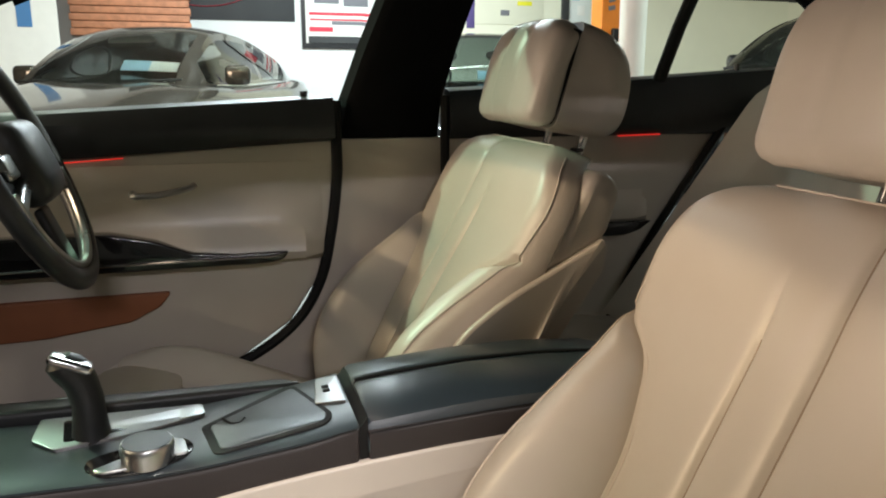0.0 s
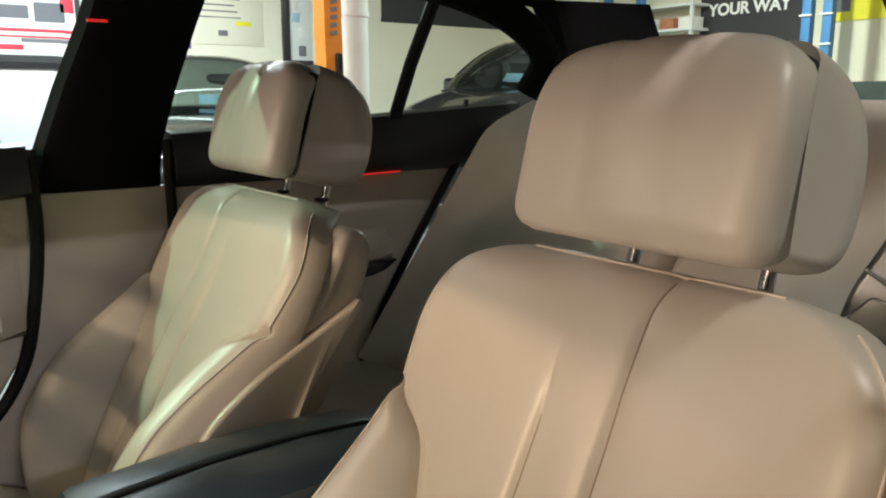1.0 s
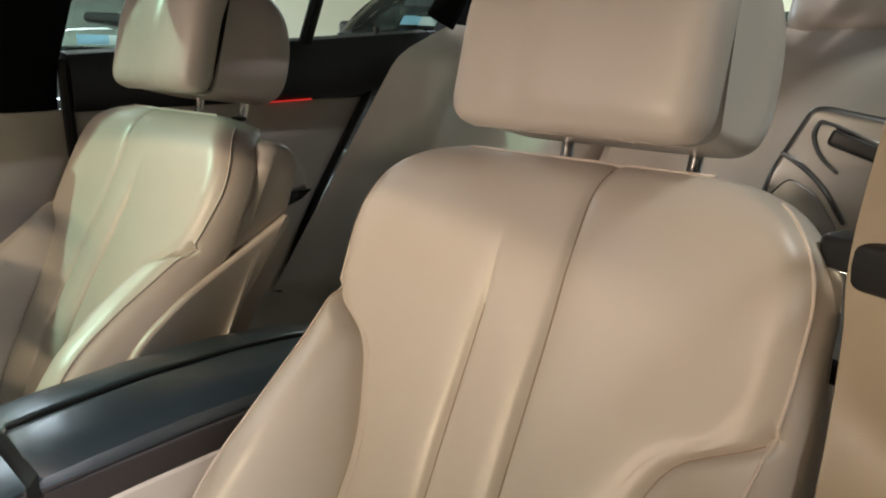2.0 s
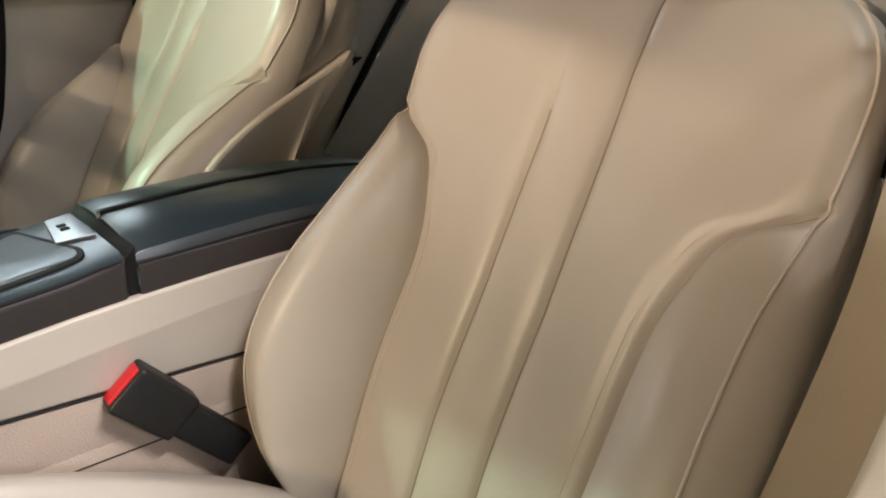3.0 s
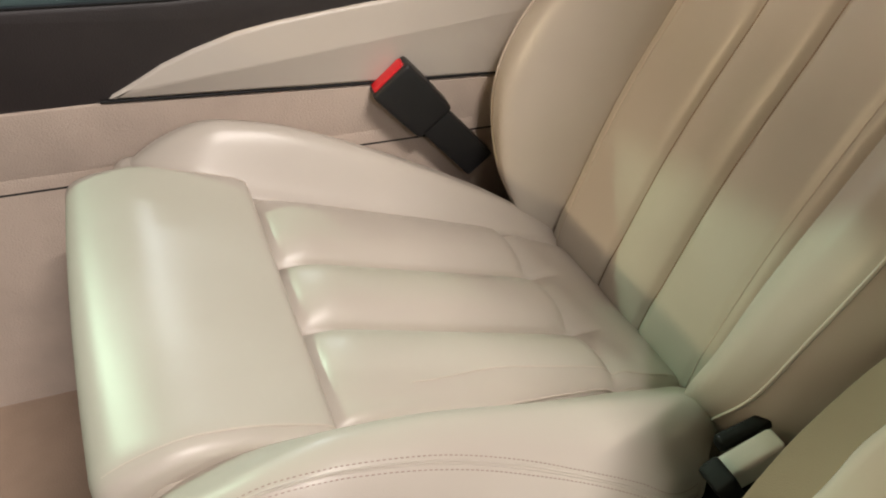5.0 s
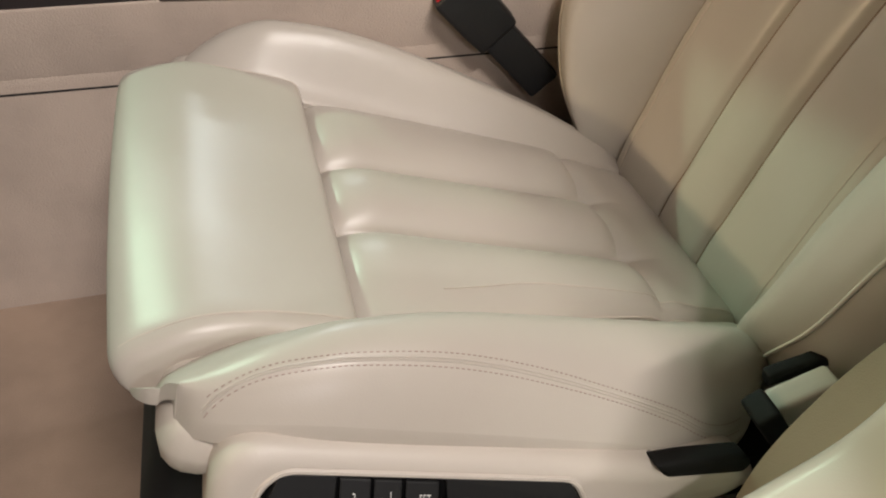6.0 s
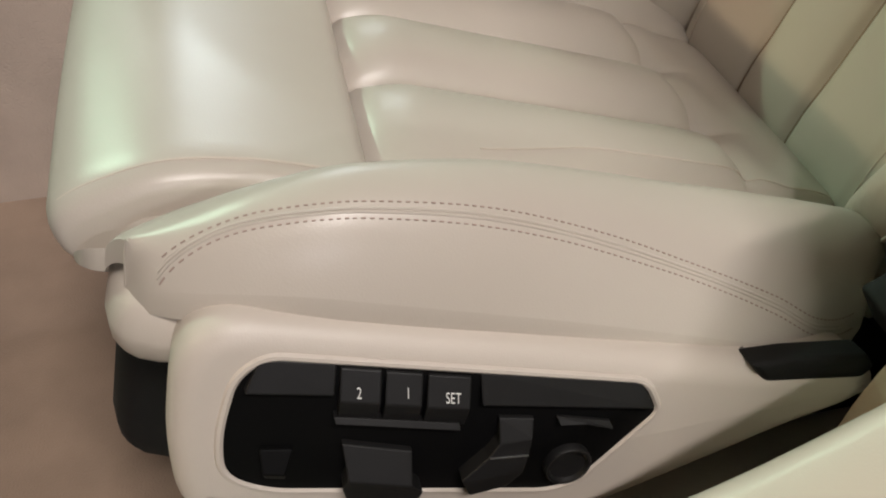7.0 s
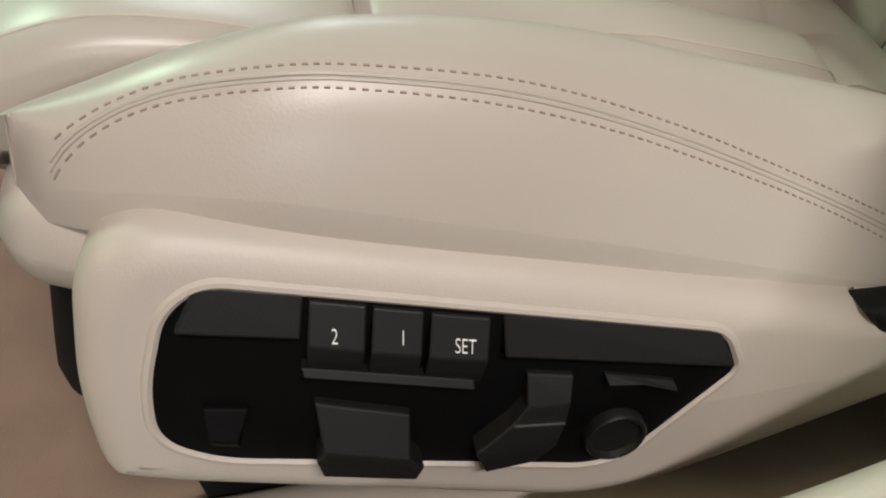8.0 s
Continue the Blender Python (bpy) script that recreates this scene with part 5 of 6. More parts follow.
# ---- seat belt buckle ----
def buckle(centre_y, x, z, lean_y):
    b = thing("belt_buckle", (x + 0.08, centre_y, z - 0.09), "black seat belt buckle with red release button, by the seat", "seat belt", "front belt buckles")
    m = look((x, centre_y, z), (x + 0.10, centre_y + lean_y, z - 0.105))
    made("housing", moved(rbox((0.030, 0.052, 0.075), 0.005, 3, lambda p: Vector((p.x * (1 - 1.0 * max(0, -p.z - 0.01)), p.y * (1 - 1.6 * max(0, -p.z - 0.005)), p.z))), m @ Matrix.Translation((0, 0, -0.036))), BLACK_PLASTIC, b)
    made("release_button", moved(rbox((0.018, 0.042, 0.006), 0.002, 2), m @ Matrix.Translation((0, 0, 0.0010))), RED, b, "red release button")
    made("stalk", moved(rbox((0.020, 0.038, 0.09), 0.004, 3), m @ Matrix.Translation((0, 0, -0.110))), BLACK_PLASTIC, b, "black buckle stalk")
    made("collar", moved(rbox((0.025, 0.043, 0.004), 0.0015, 2), m @ Matrix.Translation((0, 0, -0.070))), RUBBER, b)
    return b


buckle(0.716, 0.280, 0.654, -0.012)

# ---- front seat belt on the near side ----
belt = thing("seat_belt", (0.45, 0.16, 0.40), "beige seat belt webbing hanging beside the passenger seat", "seat belt")
line = curve_points([(0.60, 0.165, 1.22), (0.66, 0.200, 1.10), (0.695, 0.220, 1.00), (0.675, 0.212, 0.93), (0.585, 0.192, 0.83), (0.466, 0.183, 0.70), (0.405, 0.182, 0.650), (0.362, 0.180, 0.600), (0.335, 0.177, 0.53), (0.33, 0.17, 0.42)], 60)
made("webbing", ribbon(line, (-0.35, 0.9, 0.2), 0.047, 0.0016), BELT, belt, "beige woven belt")
made("stop_button", tube([(0.471, 0.196, 0.702), (0.459, 0.196, 0.710)], lambda f: 0.006, 12), BLACK_PLASTIC, belt, "small black stop button")
made("guide", tube(curve_points([(0.728, 0.278, 0.903), (0.71, 0.22, 0.90), (0.69, 0.14, 0.895)], 12), 0.011, 10, 0.8), BLACK_PLASTIC, belt, "black belt guide")
made("tongue_grip", moved(rbox((0.03, 0.065, 0.035), 0.007, 3), Matrix.Translation((0.70, 0.232, 0.992)) @ Matrix.Rotation(radians(-18), 4, "Z")), BLACK_PLASTIC, belt, "black grip of the belt tongue")
made("tongue", moved(rbox((0.004, 0.022, 0.030), 0.0015, 2), Matrix.Translation((0.692, 0.252, 0.972)) @ Matrix.Rotation(radians(-18), 4, "Z")), CHROME, belt, "chrome belt tongue")
made("anchor", moved(rbox((0.05, 0.02, 0.045), 0.006, 3), Matrix.Translation((0.33, 0.175, 0.43)) @ Matrix.Rotation(radians(-25), 4, "Y")), BLACK_PLASTIC, belt, "black belt anchor")
made("anchor_block", moved(rbox((0.016, 0.022, 0.034), 0.003, 3), Matrix.Translation((0.352, 0.226, 0.556)) @ Matrix.Rotation(radians(-35), 4, "Y")), RUBBER, belt, "black anchor block")
made("anchor_bracket", moved(rbox((0.078, 0.010, 0.012), 0.003, 3), Matrix.Translation((0.402, 0.250, 0.572)) @ Matrix.Rotation(radians(-13), 4, "Y")), RUBBER, belt, "black anchor bracket")
made("anchor_cover", moved(rbox((0.045, 0.018, 0.026), 0.004, 3), Matrix.Translation((0.380, 0.232, 0.560)) @ Matrix.Rotation(radians(-20), 4, "Y")), TRIM, belt, "cream plastic anchor cover")

# ---- steering wheel ----
wheel = thing("steering_wheel", (-0.095, 1.2, 1.02), "black leather steering wheel with silver spoke trim", "steering wheel")
tw = radians(22)
wm = Matrix(((0, -math.sin(tw), math.cos(tw), -0.095), (1, 0, 0, 1.20), (0, math.cos(tw), math.sin(tw), 1.02), (0, 0, 0, 1)))
made("rim", moved(tube([(0.183 * math.cos(a), 0.183 * math.sin(a), 0) for a in (2 * math.pi * k / 72 for k in range(73))], 0.0165, 14, 0.85, loop=True), wm), BLACK_LEATHER, wheel, "black leather rim")
made("hub", moved(rbox((0.14, 0.125, 0.05), 0.024, 5, lambda p: Vector((p.x * (1 - 1.5 * max(0, -p.y)), p.y, p.z + 0.012 - 1.2 * (p.x ** 2 + p.y ** 2)))), wm), BLACK_LEATHER, wheel, "black airbag hub")
for sx in (-1, 1):
    made("spoke", moved(rbox((0.115, 0.040, 0.016), 0.006, 3), wm @ Matrix.Translation((sx * 0.118, -0.012, -0.008))), BLACK_PLASTIC, wheel, "black side spoke")
    made("spoke_trim", moved(rbox((0.105, 0.020, 0.014), 0.005, 3), wm @ Matrix.Translation((sx * 0.115, -0.040, 0.004)) @ Matrix.Rotation(sx * radians(-18), 4, "Z")), SATIN, wheel, "silver spoke trim")
    made("key_pad", moved(rbox((0.050, 0.034, 0.012), 0.005, 3), wm @ Matrix.Translation((sx * 0.108, 0.004, 0.006))), SATIN, wheel, "silver switch pad")
made("spoke", moved(rbox((0.05, 0.11, 0.014), 0.006, 3), wm @ Matrix.Translation((0, -0.12, -0.010))), BLACK_PLASTIC, wheel, "black lower spoke")
made("lower_trim", moved(tube([(0.164 * math.cos(a), 0.164 * math.sin(a), 0.008) for a in (radians(190 + 160 * k / 30) for k in range(31))], 0.0065, 8), wm), SATIN, wheel, "silver lower spoke trim")
made("column", moved(tube([(0, 0, -0.02), (0, 0, -0.28)], lambda f: 0.055 + 0.02 * f, 20), wm), BLACK_PLASTIC, wheel, "black steering column cover")

# ---- dashboard ----
dash = [[(x, y, z) for x, z in ((-0.98, 0.45), (-0.55, 0.45), (-0.45, 0.62), (-0.40, 0.80), (-0.36, 0.92), (-0.42, 0.985), (-0.60, 1.0), (-0.98, 0.97))] for y in (0.22, 0.3, 0.6, YC, 1.05, 1.35, 1.42)]
tagged(made("dashboard", grid(dash, loop=True, cap=True), BLACK_LEATHER), "black leather dashboard of the car", "", "", "structure")

# ---- roof housing added for the fill lamp ----
fill_housing = thing("fill_lamp_housing", (0.02, YC, 1.40), "black roof housing added out of view for a warm fill lamp", "roof console")
made("housing", moved(rbox((0.20, 0.26, 0.035), 0.012, 3), Matrix.Translation((0.01, YC, 1.362))), BLACK_PLASTIC, fill_housing)
FILL_LENS, DARK_LENS = glowing("warm_fill_lens", (1.0, 0.76, 0.56), 3.0), material("unlit_lens", (0.5, 0.5, 0.5), 0.2)
made("lens", moved(rbox((0.05, 0.04, 0.006), 0.002, 2), Matrix.Translation((0.02, 0.90, 1.345))), FILL_LENS, fill_housing, "warm lit lens of the added fill lamp")
made("lens", moved(rbox((0.05, 0.04, 0.006), 0.002, 2), Matrix.Translation((0.00, 0.74, 1.345))), DARK_LENS, fill_housing, "unlit lens of the added housing")

# ---- on the garage walls ----
WY = 9.8
BANNER = material("black_banner", (0.035, 0.036, 0.038), 0.6, spot=0.15, spot_scale=3, grain=0.1)
INK_RED = material("red_print", (0.62, 0.03, 0.06), 0.5)
ORANGE = material("orange_paint", (0.85, 0.26, 0.03), 0.45, spot=0.12, spot_scale=6, grain=0.1)
STEEL_WHITE = material("white_steel", (0.74, 0.77, 0.74), 0.5, spot=0.08, spot_scale=4)
BLUE = material("blue_paint", (0.05, 0.19, 0.42), 0.4, spot=0.1, spot_scale=5)
YELLOW = material("yellow_board", (0.85, 0.78, 0.03), 0.5, spot=0.05)
PAPER = material("paper", (0.80, 0.79, 0.74), 0.7, spot=0.04)
GREY_INK = material("grey_ink", (0.16, 0.16, 0.18), 0.6)
DARK_FRAME = material("dark_frame", (0.03, 0.03, 0.032), 0.4)
WOOD = material("orange_stained_wood", (0.50, 0.20, 0.10), 0.6, spot=0.3, spot_scale=14, grain=0.3, grain_scale=150)
PURPLE = material("purple_print", (0.10, 0.07, 0.22), 0.6)
SKY_BLUE = material("pale_blue_print", (0.35, 0.55, 0.68), 0.6)


def on_wall(x, z):
    k = WY / 7.0
    return 0.17 + (x - 0.17) * k, 1.15 + (z - 1.15) * k


def sheet(name, x0, x1, z0, z1, mat, parent=None, out=0.012, label="", proud=0.0, r=0.0):
    (a, b), (c, d) = on_wall(x0, z0), on_wall(x1, z1)
    line = [(a, b), (c, b), (c, d), (a, d)]
    return made(name, slab(rounded(line, r) if r else line, "y", WY - proud - out, WY - proud, 0.002, 2), mat, parent, label)


banner = thing("wall_banner", (0.4, WY, 2.0), "black banner with a red oval and white lettering on the wall", "banner")
sheet("cloth", -0.6, 0.93, 1.64, 2.55, BANNER, banner)
cx, cz = on_wall(0.17, 2.05)
made("oval", tube([(cx + 0.72 * math.cos(a), WY - 0.016, cz + 0.42 * math.sin(a)) for a in (2 * math.pi * k / 60 for k in range(61))], 0.016, 6, 0.3, loop=True), INK_RED, banner, "red printed oval")
tx, tz = on_wall(0.52, 1.885)
lettering("lettering", "years!", 0.17, Matrix.Translation((tx, WY - 0.016, tz)) @ Matrix.Rotation(radians(90), 4, "X"), WHITE_INK, banner, 0.95, 0.002, 0.003)
tx, tz = on_wall(0.14, 1.885)
made("word_bar", slab(rounded([(tx - 0.2, tz - 0.045), (tx + 0.16, tz - 0.045), (tx + 0.16, tz + 0.045), (tx - 0.2, tz + 0.045)], 0.01), "y", WY - 0.016, WY - 0.013), WHITE_INK, banner, "white word bar")

poster = thing("framed_poster", (1.4, WY, 1.8), "dark framed poster of a red vehicle on the white wall", "poster")
sheet("frame", 0.985, 1.70, 1.415, 2.3, DARK_FRAME, poster, 0.03)
sheet("print", 1.02, 1.66, 1.46, 2.26, PAPER, poster, 0.004, "", 0.029)
for x0, x1, z0, z1, m in ((1.04, 1.64, 1.72, 2.2, STEEL_WHITE), (1.04, 1.64, 1.46, 1.52, BANNER), (1.05, 1.63, 1.70, 1.725, INK_RED), (1.06, 1.62, 1.655, 1.67, INK_RED), (1.05, 1.26, 1.56, 1.60, INK_RED), (1.28, 1.60, 1.56, 1.61, PAPER), (1.25, 1.60, 1.62, 1.65, GREY_INK), (1.10, 1.32, 1.80, 1.90, GREY_INK), (1.36, 1.58, 1.78, 1.93, GREY_INK), (1.08, 1.5, 1.96, 2.03, BANNER), (1.55, 1.65, 1.86, 2.0, INK_RED)):
    sheet("print_shape", x0, x1, z0, z1, m, poster, 0.003, "", 0.032 + 0.002 * (m is not STEEL_WHITE), 0.01)

notice = thing("wall_notice", (2.8, WY, 1.9), "cream notice sheet with lines of small print", "notice")
sheet("board", 2.60, 3.30, 1.66, 2.5, CREAM_WALL, notice, 0.01)
sheet("edge", 2.52, 2.60, 1.62, 2.5, PURPLE, notice, 0.012, "purple edge strip")
for k in range(7):
    sheet("print_line", 2.66 + 0.02 * (k % 3), 3.08 - 0.03 * (k % 3), 1.90 + 0.055 * k, 1.912 + 0.055 * k, GREY_INK, notice, 0.003, "line of small print", 0.009)
sheet("yellow_mark", 3.03, 3.18, 1.835, 1.875, YELLOW, notice, 0.003, "yellow mark", 0.009, 0.01)
sheet("dark_mark", 2.86, 2.95, 1.74, 1.79, GREY_INK, notice, 0.003, "", 0.009, 0.01)

win = thing("window_1", (3.7, WY, 1.8), "black framed office window with papers stuck on it", "window", "", "structure")
sheet("frame", 3.49, 3.56, 1.50, 2.6, DARK_FRAME, win, 0.05)
sheet("frame", 3.49, 3.80, 1.46, 1.54, DARK_FRAME, win, 0.05)
sheet("pane", 3.56, 3.80, 1.54, 2.6, STEEL_WHITE, win, 0.01, "pale lit pane")
for k, (x, z) in enumerate(((3.60, 1.9), (3.66, 1.76), (3.58, 2.02))):
    sheet("paper", x, x + 0.08, z, z + 0.09, PAPER if k else SKY_BLUE, win, 0.004, "", 0.011)
sheet("dark_item", 3.66, 3.74, 1.58, 1.68, GREY_INK, win, 0.004, "", 0.011, 0.02)

strip = thing("wall_banner", (5.3, WY, 2.2), "dark grey banner strip along the cream wall", "banner")
sheet("cloth", 4.62, 6.4, 1.96, 2.5, BANNER, strip)

lift = thing("lift_post", (2.93, 5.0, 0), "orange steel vehicle lift post with black lettering", "vehicle lift")
rows = [[(2.86 + 0.02 * f, 5.0, z), (3.00 + 0.02 * f, 5.0, z), (3.00 + 0.02 * f, 5.16, z), (2.86 + 0.02 * f, 5.16, z)] for z, f in ((0.0, 1.6), (1.2, 0.6), (1.9, 0.0), (3.0, -0.9))]
made("column", grid(rows, loop=True, cap=True), ORANGE, lift, "", False)
for k in range(8):
    z = 1.62 + 0.055 * k
    made("letter_bar", slab([(2.915, z), (2.965, z + 0.01), (2.96, z + 0.04), (2.91, z + 0.03)], "y", 4.994, 5.001), GREY_INK, lift, "black letter bar", False)
made("hook", moved(rbox((0.05, 0.04, 0.16), 0.012, 2), Matrix.Translation((2.965, 4.985, 1.42))), BLACK_PLASTIC, lift, "black control box")
post = thing("steel_column", (3.2, 5.3, 0), "white painted steel column beside the lift", "column")
made("shaft", tube([(3.30, 5.35, 0), (3.30, 5.35, 3.6)], 0.12, 20), STEEL_WHITE, post)
made("plate", moved(rbox((0.34, 0.10, 3.4), 0.01, 2), Matrix.Translation((3.33, 5.55, 1.7))), STEEL_WHITE, post)
made("clamp", tube([(3.30, 5.35, 1.80), (3.30, 5.35, 1.84)], 0.127, 20), STEEL_WHITE, post)

# boards stacked beyond the coupe
stack = thing("board_stack", (-0.62, 9.5, 0), "stack of orange stained boards on a rack", "board stack")
for k in range(9):
    made("board", moved(rbox((1.25, 0.25, 0.072), 0.006, 1), Matrix.Translation((-0.62 + 0.015 * (k % 2), 9.5, 1.65 + 0.080 * k))), WOOD, stack)
for sx in (-1.1, -0.15):
    made("rack_leg", box((sx - 0.02, 9.4, 0), (sx + 0.02, 9.6, 1.61)), DARK_FRAME, stack, "", False)
rollup = thing("roll_up_sign", (-1.85, 8.9, 0), "white and pink roll-up sign with a blue stripe", "sign")
made("cloth", slab([(-2.35, 0.35), (-1.28, 0.35), (-1.28, 2.5), (-2.35, 2.5)], "y", 8.9, 8.915), PAPER, rollup, "", False)
made("stripe", slab([(-1.66, 1.66), (-1.52, 1.66), (-1.52, 2.4), (-1.66, 2.4)], "y", 8.896, 8.901), BLUE, rollup, "blue stripe", False)
made("base", moved(rbox((1.1, 0.2, 0.08), 0.02, 2), Matrix.Translation((-1.82, 8.9, 0.04))), DARK_FRAME, rollup)
made("pole", tube([(-1.82, 8.93, 0.05), (-1.82, 8.93, 2.5)], 0.012, 8), SATIN, rollup)

# seen through the rear window
EX = 9.0
sign = thing("wall_banner", (EX, 5.4, 2.2), "black banner with white lettering on the back wall", "banner")
made("cloth", slab([(4.82, 1.70), (6.20, 1.70), (6.20, 2.75), (4.82, 2.75)], "x", EX - 0.02, EX), BANNER, sign, "", False)
tm = Matrix.Translation((EX - 0.024, 5.53, 2.24)) @ Matrix(((0, 0, -1, 0), (-1, 0, 0, 0), (0, 1, 0, 0), (0, 0, 0, 1)))
lettering("lettering", "YOUR WAY", 0.20, tm, WHITE_INK, sign, 1.02, 0.002, 0.006)
sgn = thing("wall_sign", (EX, 4.0, 2.2), "yellow sign board with a dark square emblem", "sign")
made("board", slab([(3.75, 1.99), (4.55, 1.99), (4.55, 2.6), (3.75, 2.6)], "x", EX - 0.02, EX), YELLOW, sgn, "", False)
made("emblem", slab([(4.30, 2.09), (4.45, 2.09), (4.45, 2.26), (4.30, 2.26)], "x", EX - 0.024, EX - 0.019), GREY_INK, sgn, "dark square emblem", False)
for k, (x, y) in enumerate(((8.2, 4.35), (8.2, 4.13), (8.75, 6.98), (8.75, 7.55))):
    p = thing("lift_post", (x, y, 0), "blue painted vehicle lift post", "vehicle lift", "blue lift posts")
    made("column", moved(rbox((0.10, 0.10, 3.3), 0.01, 1), Matrix.Translation((x, y, 1.65))), BLUE, p)
    for z in (1.7, 2.0, 2.3):
        made("clip", moved(rbox((0.03, 0.13, 0.02), 0.004, 1), Matrix.Translation((x - 0.055, y, z))), STEEL_WHITE, p)
shelf = thing("shelf_rack", (8.6, 6.4, 0), "pale steel shelf rack with boxes", "shelf")
for z in (1.2, 1.75, 2.0, 2.3):
    made("shelf", box((8.6, 6.05, z), (8.95, 7.7, z + 0.03)), STEEL_WHITE, shelf, "", False)
for y in (6.07, 7.64):
    made("upright", box((8.62, y, 0), (8.66, y + 0.04, 2.6)), STEEL_WHITE, shelf, "", False)
for k in range(5):
    b = thing("cardboard_box", (8.78, 6.2 + 0.28 * k, 2.03), "plain brown cardboard box on the shelf", "box", "boxes on the rack")
    made("body", moved(rbox((0.25, 0.2, 0.14), 0.004, 1), Matrix.Translation((8.78, 6.2 + 0.28 * k, 2.10))), WOOD if k % 2 else PAPER, b)

# ---- parked cars ----
CAR_GLASS = glass("tinted_glass", (0.84, 0.95, 0.90))
CAR_GLASS.node_tree.nodes["Principled BSDF"].inputs["IOR"].default_value = 1.25
CAR_GLASS.node_tree.nodes["Principled BSDF"].inputs["Coat Weight"].default_value = 0.7
CAR_GLASS.node_tree.nodes["Principled BSDF"].inputs["Coat Roughness"].default_value = 0.02
DARK_GLASS = CAR_GLASS.copy()
DARK_GLASS.name = "dark_tinted_glass"
DARK_GLASS.node_tree.nodes["Principled BSDF"].inputs["Base Color"].default_value = (0.42, 0.55, 0.53, 1)
TYRE = material("tyre_rubber", (0.02, 0.02, 0.02), 0.8, grain=0.2, grain_scale=200)
ALLOY = material("alloy", (0.5, 0.5, 0.5), 0.3, 1.0)
LAMP = material("lamp_glass", (0.7, 0.72, 0.72), 0.1, 0.3)


def parked_car(m, paint, label, roof_h, tail, seats_colour, pane):
    """Built nose towards -y at the origin, then set by m. tail: how far the roof runs back (0 coupe, 1 estate)."""
    car = new("parked_car")
    car.matrix_world = m
    tagged(car, label, "car", "parked cars")

    def add(name, piece, mat, parent=None, lab="", smooth=True):
        return part(name, mesh_of(name, *piece, smooth=smooth), mat, parent or car, lab)

    belt_f = curve1([(-2.3, 0.60), (-2.2, 0.70), (-1.7, 0.83), (-0.98, 0.95), (0.0, 0.955), (1.2, 0.99), (1.9, 1.0), (2.25, 0.95), (2.32, 0.8)])
    half_f = curve1([(-2.3, 0.55), (-2.15, 0.76), (-1.7, 0.89), (-0.8, 0.92), (0.8, 0.92), (1.7, 0.90), (2.2, 0.78), (2.32, 0.64)])
    rows = []
    for k in range(61):
        y = -2.3 + 4.62 * k / 60
        h, w = belt_f(y), half_f(y)
        arch = max(math.exp(-((y + 1.42) / 0.30) ** 4), math.exp(-((y - 1.40) / 0.30) ** 4))
        bump = 0.022 * max(0, math.sin((y + 2.3) / 0.9)) if y < -0.95 else 0.0
        row = [(-w * 0.86, 0.20 + 0.36 * arch), (-w * 0.98, 0.30 + 0.30 * arch), (-w * (1 + 0.015 * arch), 0.60), (-w * 0.975, 0.66 + 0.06 * h), (-w * 0.965, h - 0.10), (-w * 0.925, h - 0.03), (-w * 0.86, h - 0.002), (-w * 0.66, h + 0.012 + bump), (-w * 0.5, h + 0.014 + bump * 1.4), (-w * 0.2, h + 0.032), (0, h + 0.036)]
        row = row + [(-a, b) for a, b in reversed(row[:-1])]
        rows.append([(x, y, z) for x, z in row])
    add("body", grid(rows, loop=True, cap=True), paint)
    # cabin: one skin over windscreen, roof and tail, with its windows cut out and glazed
    y_ws, y0, y1, y_end = -1.02, -0.28, 0.55 + 0.95 * tail, 1.85 + 0.25 * tail
    top_f = curve1([(y_ws, 0.94), (y_ws + 0.30, 0.94 + 0.46 * (roof_h - 0.94)), (y0, roof_h - 0.045), (y0 + 0.3, roof_h), (y1, roof_h - 0.03), ((y1 + y_end) / 2, roof_h - 0.03 - 0.42 * (roof_h - 1.03)), (y_end, 1.0)])
    low_w = curve1([(y_ws, 0.74), (-0.5, 0.82), (0.6, 0.83), (1.3, 0.80), (y_end, 0.70)])

    def skin(y, s):
        z1, z0 = top_f(y), belt_f(y) - 0.015
        up = max(0.0, (z1 - z0) / (roof_h - 0.95))
        wb = low_w(y)
        wt = wb - 0.225 * up
        a = abs(s)
        sg = -1 if s < 0 else 1
        if a > 0.5:
            f = (1 - a) / 0.5
            return Vector((sg * (wb - (wb - wt) * (f ** 1.15)), y, z0 + (z1 - 0.055 * up - z0) * f))
        g = a / 0.5
        return Vector((s / 0.5 * wt, y - 0.10 * (1 - g * g) * (1 if y < y0 else 0) * min(1, (y0 - y) / 0.5), z1 - 0.055 * up * g ** 3))

    ny, ns = 72, 64
    ys = [y_ws + (y_end - y_ws) * k / ny for k in range(ny + 1)]
    ss = [-1 + 2 * k / ns for k in range(ns + 1)]
    post = y0 + 0.78

    def window_of(y, s):
        a = abs(s)
        tall = top_f(y) - belt_f(y)
        if a < 0.45 and y_ws + 0.03 < y < y0 - 0.03:
            return "windscreen"
        if a < 0.43 and y1 + 0.10 < y < y_end - 0.10:
            return "rear_window"
        if 0.57 < a < 0.95 and tall > 0.13 and abs(y - post) > 0.035 and y_ws + 0.30 < y < y_end - 0.38:
            return "side_window"
        return None

    verts = [skin(y, s) for y in ys for s in ss]
    faces = {}
    for i in range(ny):
        for j in range(ns):
            yc, sc = (ys[i] + ys[i + 1]) / 2, (ss[j] + ss[j + 1]) / 2
            w = window_of(yc, sc)
            key = w if w != "side_window" else (w, sc > 0, yc > post)
            q = (i * (ns + 1) + j, i * (ns + 1) + j + 1, (i + 1) * (ns + 1) + j + 1, (i + 1) * (ns + 1) + j)
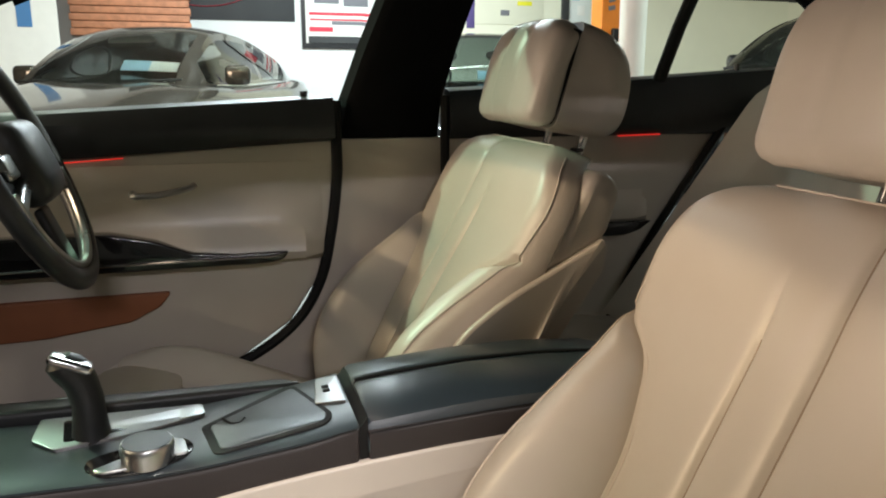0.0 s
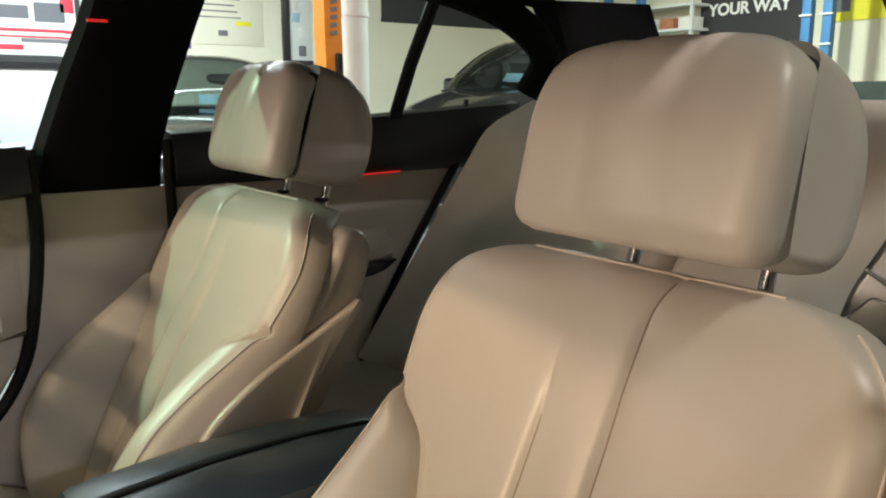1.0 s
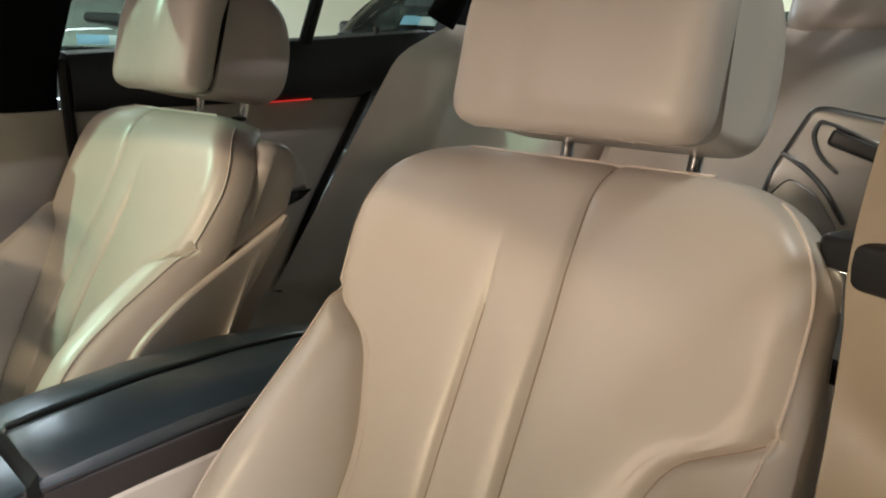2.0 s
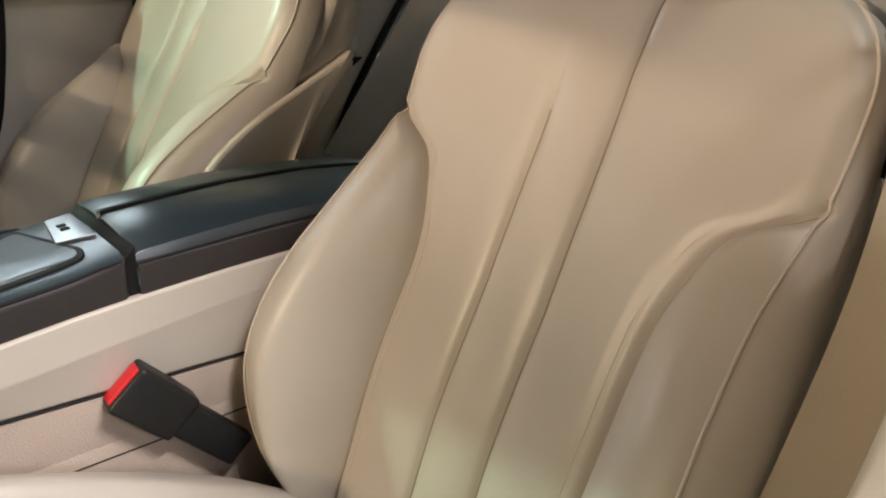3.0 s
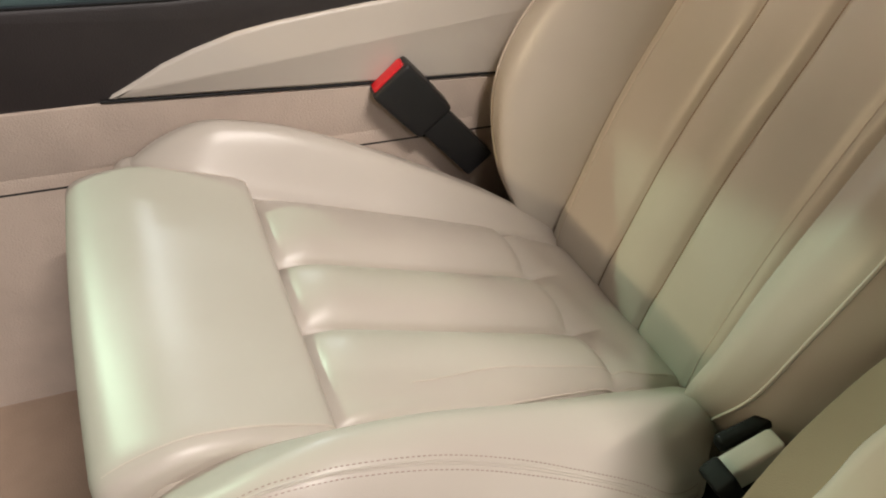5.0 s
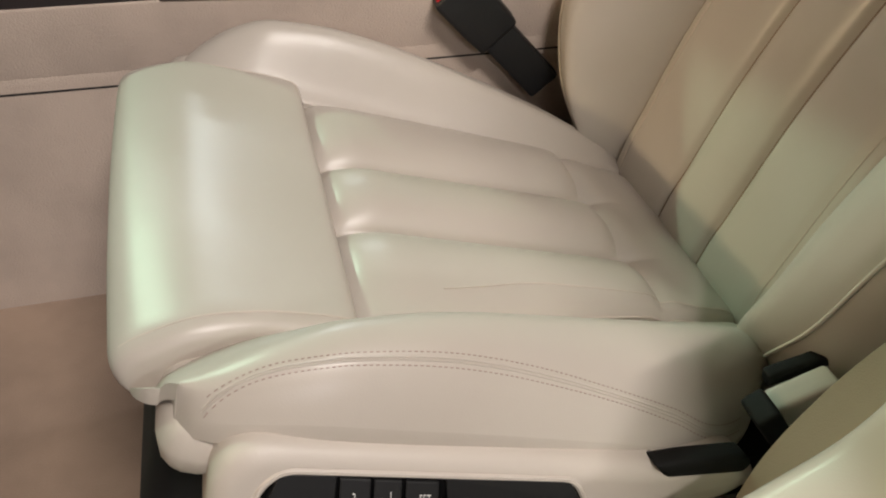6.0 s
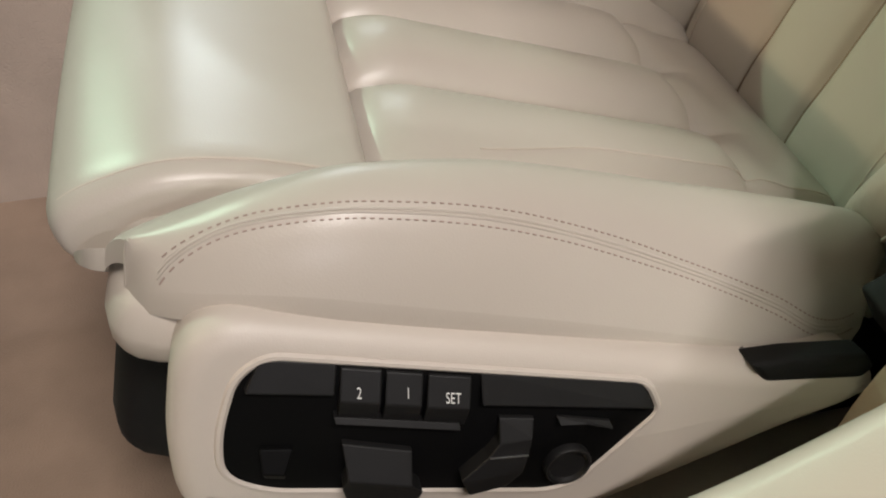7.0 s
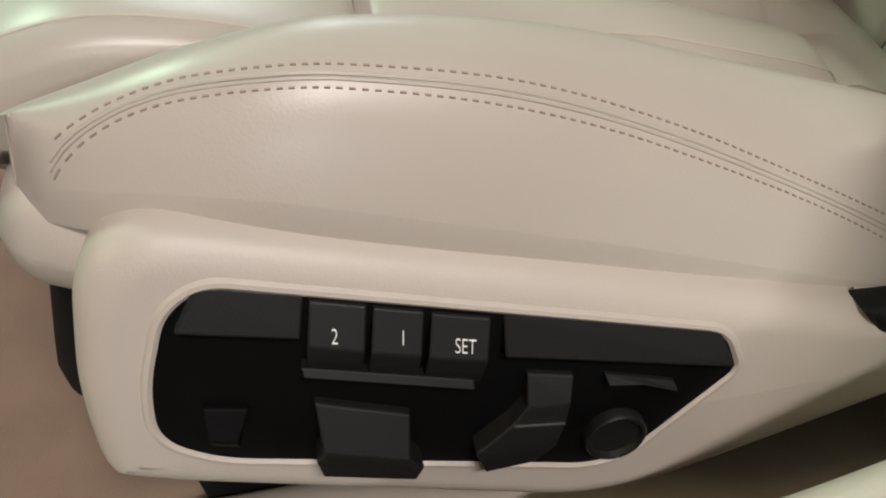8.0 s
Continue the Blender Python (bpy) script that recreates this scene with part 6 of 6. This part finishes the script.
            faces.setdefault(key, []).append(q)
    for key, qs in faces.items():
        used = sorted(set(i for q in qs for i in q))
        at = {i: k for k, i in enumerate(used)}
        piece = ([verts[i] for i in used], [tuple(at[i] for i in q) for q in qs])
        if key is None:
            add("cabin", piece, paint, None, "gloss painted roof and pillars")
        else:
            add(key if isinstance(key, str) else key[0], piece, pane, None, "tinted reflecting glass")
    for s in (-1, 1):
        mir = add("mirror", moved(rbox((0.22, 0.11, 0.14), 0.045, 3), Matrix.Translation((s * 0.98, -0.52, 1.03))), paint, None, "door mirror")
        add("mirror_glass", moved(rbox((0.18, 0.01, 0.10), 0.004, 1), Matrix.Translation((s * 0.98, -0.464, 1.03))), CHROME, mir)
        add("door_handle", moved(rbox((0.025, 0.20, 0.03), 0.01, 2), Matrix.Translation((s * 0.905, 0.42, 0.82))), CHROME, None, "bright door handle")
        add("headlamp", moved(rbox((0.30, 0.18, 0.13), 0.05, 3), Matrix.Translation((s * 0.58, -2.06, 0.64)) @ Matrix.Rotation(s * radians(28), 4, "Z")), LAMP, None, "clear headlamp")
        add("window_trim", tube([skin(y, s * 0.985) + Vector((s * 0.008, 0, 0.004)) for y in ys[6:-6]], 0.008, 6), CHROME, None, "bright window trim")
        for yy in (-1.42, 1.40):
            wh = add("wheel", moved(tube([(-0.11, 0, 0), (-0.10, 0, 0), (0.10, 0, 0), (0.11, 0, 0)], lambda f: 0.33 if 0.2 < f < 0.8 else 0.31, 28), Matrix.Translation((s * 0.80, yy, 0.33))), TYRE, None, "black tyre")
            for k in range(5):
                add("spoke", moved(rbox((0.02, 0.07, 0.22), 0.008, 1), Matrix.Translation((s * 0.915, yy, 0.33)) @ Matrix.Rotation(radians(72 * k), 4, "X") @ Matrix.Translation((0, 0, 0.11))), ALLOY, wh, "alloy spoke")
        add("seat", moved(rbox((0.44, 0.14, 0.50), 0.06, 3), Matrix.Translation((s * 0.36, 0.35, 0.80)) @ Matrix.Rotation(radians(-14), 4, "X")), seats_colour, None, "car seat seen through the glass")
        add("wiper", tube([(s * 0.45 - 0.25, y_ws + 0.02, 0.985), (s * 0.45 + 0.25, y_ws + 0.03, 1.0)], 0.008, 5), BLACK_PLASTIC, None, "black wiper")
    add("grille", moved(rbox((0.62, 0.05, 0.17), 0.02, 2), Matrix.Translation((0, -2.29, 0.48))), BLACK_PLASTIC, None, "black grille")
    add("number_plate", moved(rbox((0.50, 0.015, 0.11), 0.004, 1), Matrix.Translation((0, -2.32, 0.34))), PAPER, None, "plain number plate bar")
    add("dash_top", moved(rbox((1.36, 0.5, 0.05), 0.02, 2), Matrix.Translation((0, -0.70, 0.945))), BLACK_PLASTIC, None, "dark dashboard")
    add("wheel_inside", moved(tube([(0.17 * math.cos(a), 0, 0.17 * math.sin(a)) for a in (2 * math.pi * k / 32 for k in range(33))], 0.014, 6, loop=True), Matrix.Translation((-0.36, -0.40, 0.98)) @ Matrix.Rotation(radians(-25), 4, "X")), BLACK_PLASTIC, None, "steering wheel")
    for x, y, mat in ((0.18, -0.80, SKY_BLUE), (0.42, -0.80, PAPER)):
        add("paper", moved(rbox((0.24, 0.004, 0.10), 0.001, 1), Matrix.Translation((x, y + 0.10, 1.05)) @ Matrix.Rotation(radians(-50), 4, "X")), mat, None, "paper slip behind the windscreen")
    return car


BRONZE = material("bronze_paint", (0.085, 0.074, 0.058), 0.14, 0.6, spot=0.05, coat=1.0)
BLACK_PAINT = material("black_paint", (0.012, 0.012, 0.013), 0.12, 0.2, spot=0.05, coat=1.0)
GREY_SEAT = material("grey_seat_cloth", (0.20, 0.20, 0.19), 0.8, grain=0.2)


def parked_at(x, y, turn, size, tall):
    return pose(x, y, 0, 0, 0, turn) @ Matrix.Diagonal((size, size, tall, 1))


parked_car(parked_at(-0.25, 7.33, -24, 0.95, 1.14), BRONZE, "bronze coupe parked by the white wall", 1.40, 0.0, GREY_SEAT, CAR_GLASS)
parked_car(parked_at(2.62, 7.13, -19, 0.95, 1.08), BLACK_PAINT, "dark hatchback parked beside the lift post", 1.46, 0.8, GREY_SEAT, DARK_GLASS)
parked_car(parked_at(6.19, 6.26, -80, 0.90, 1.28), BLACK_PAINT, "black saloon parked against the cream wall", 1.42, 0.3, GREY_SEAT, DARK_GLASS)
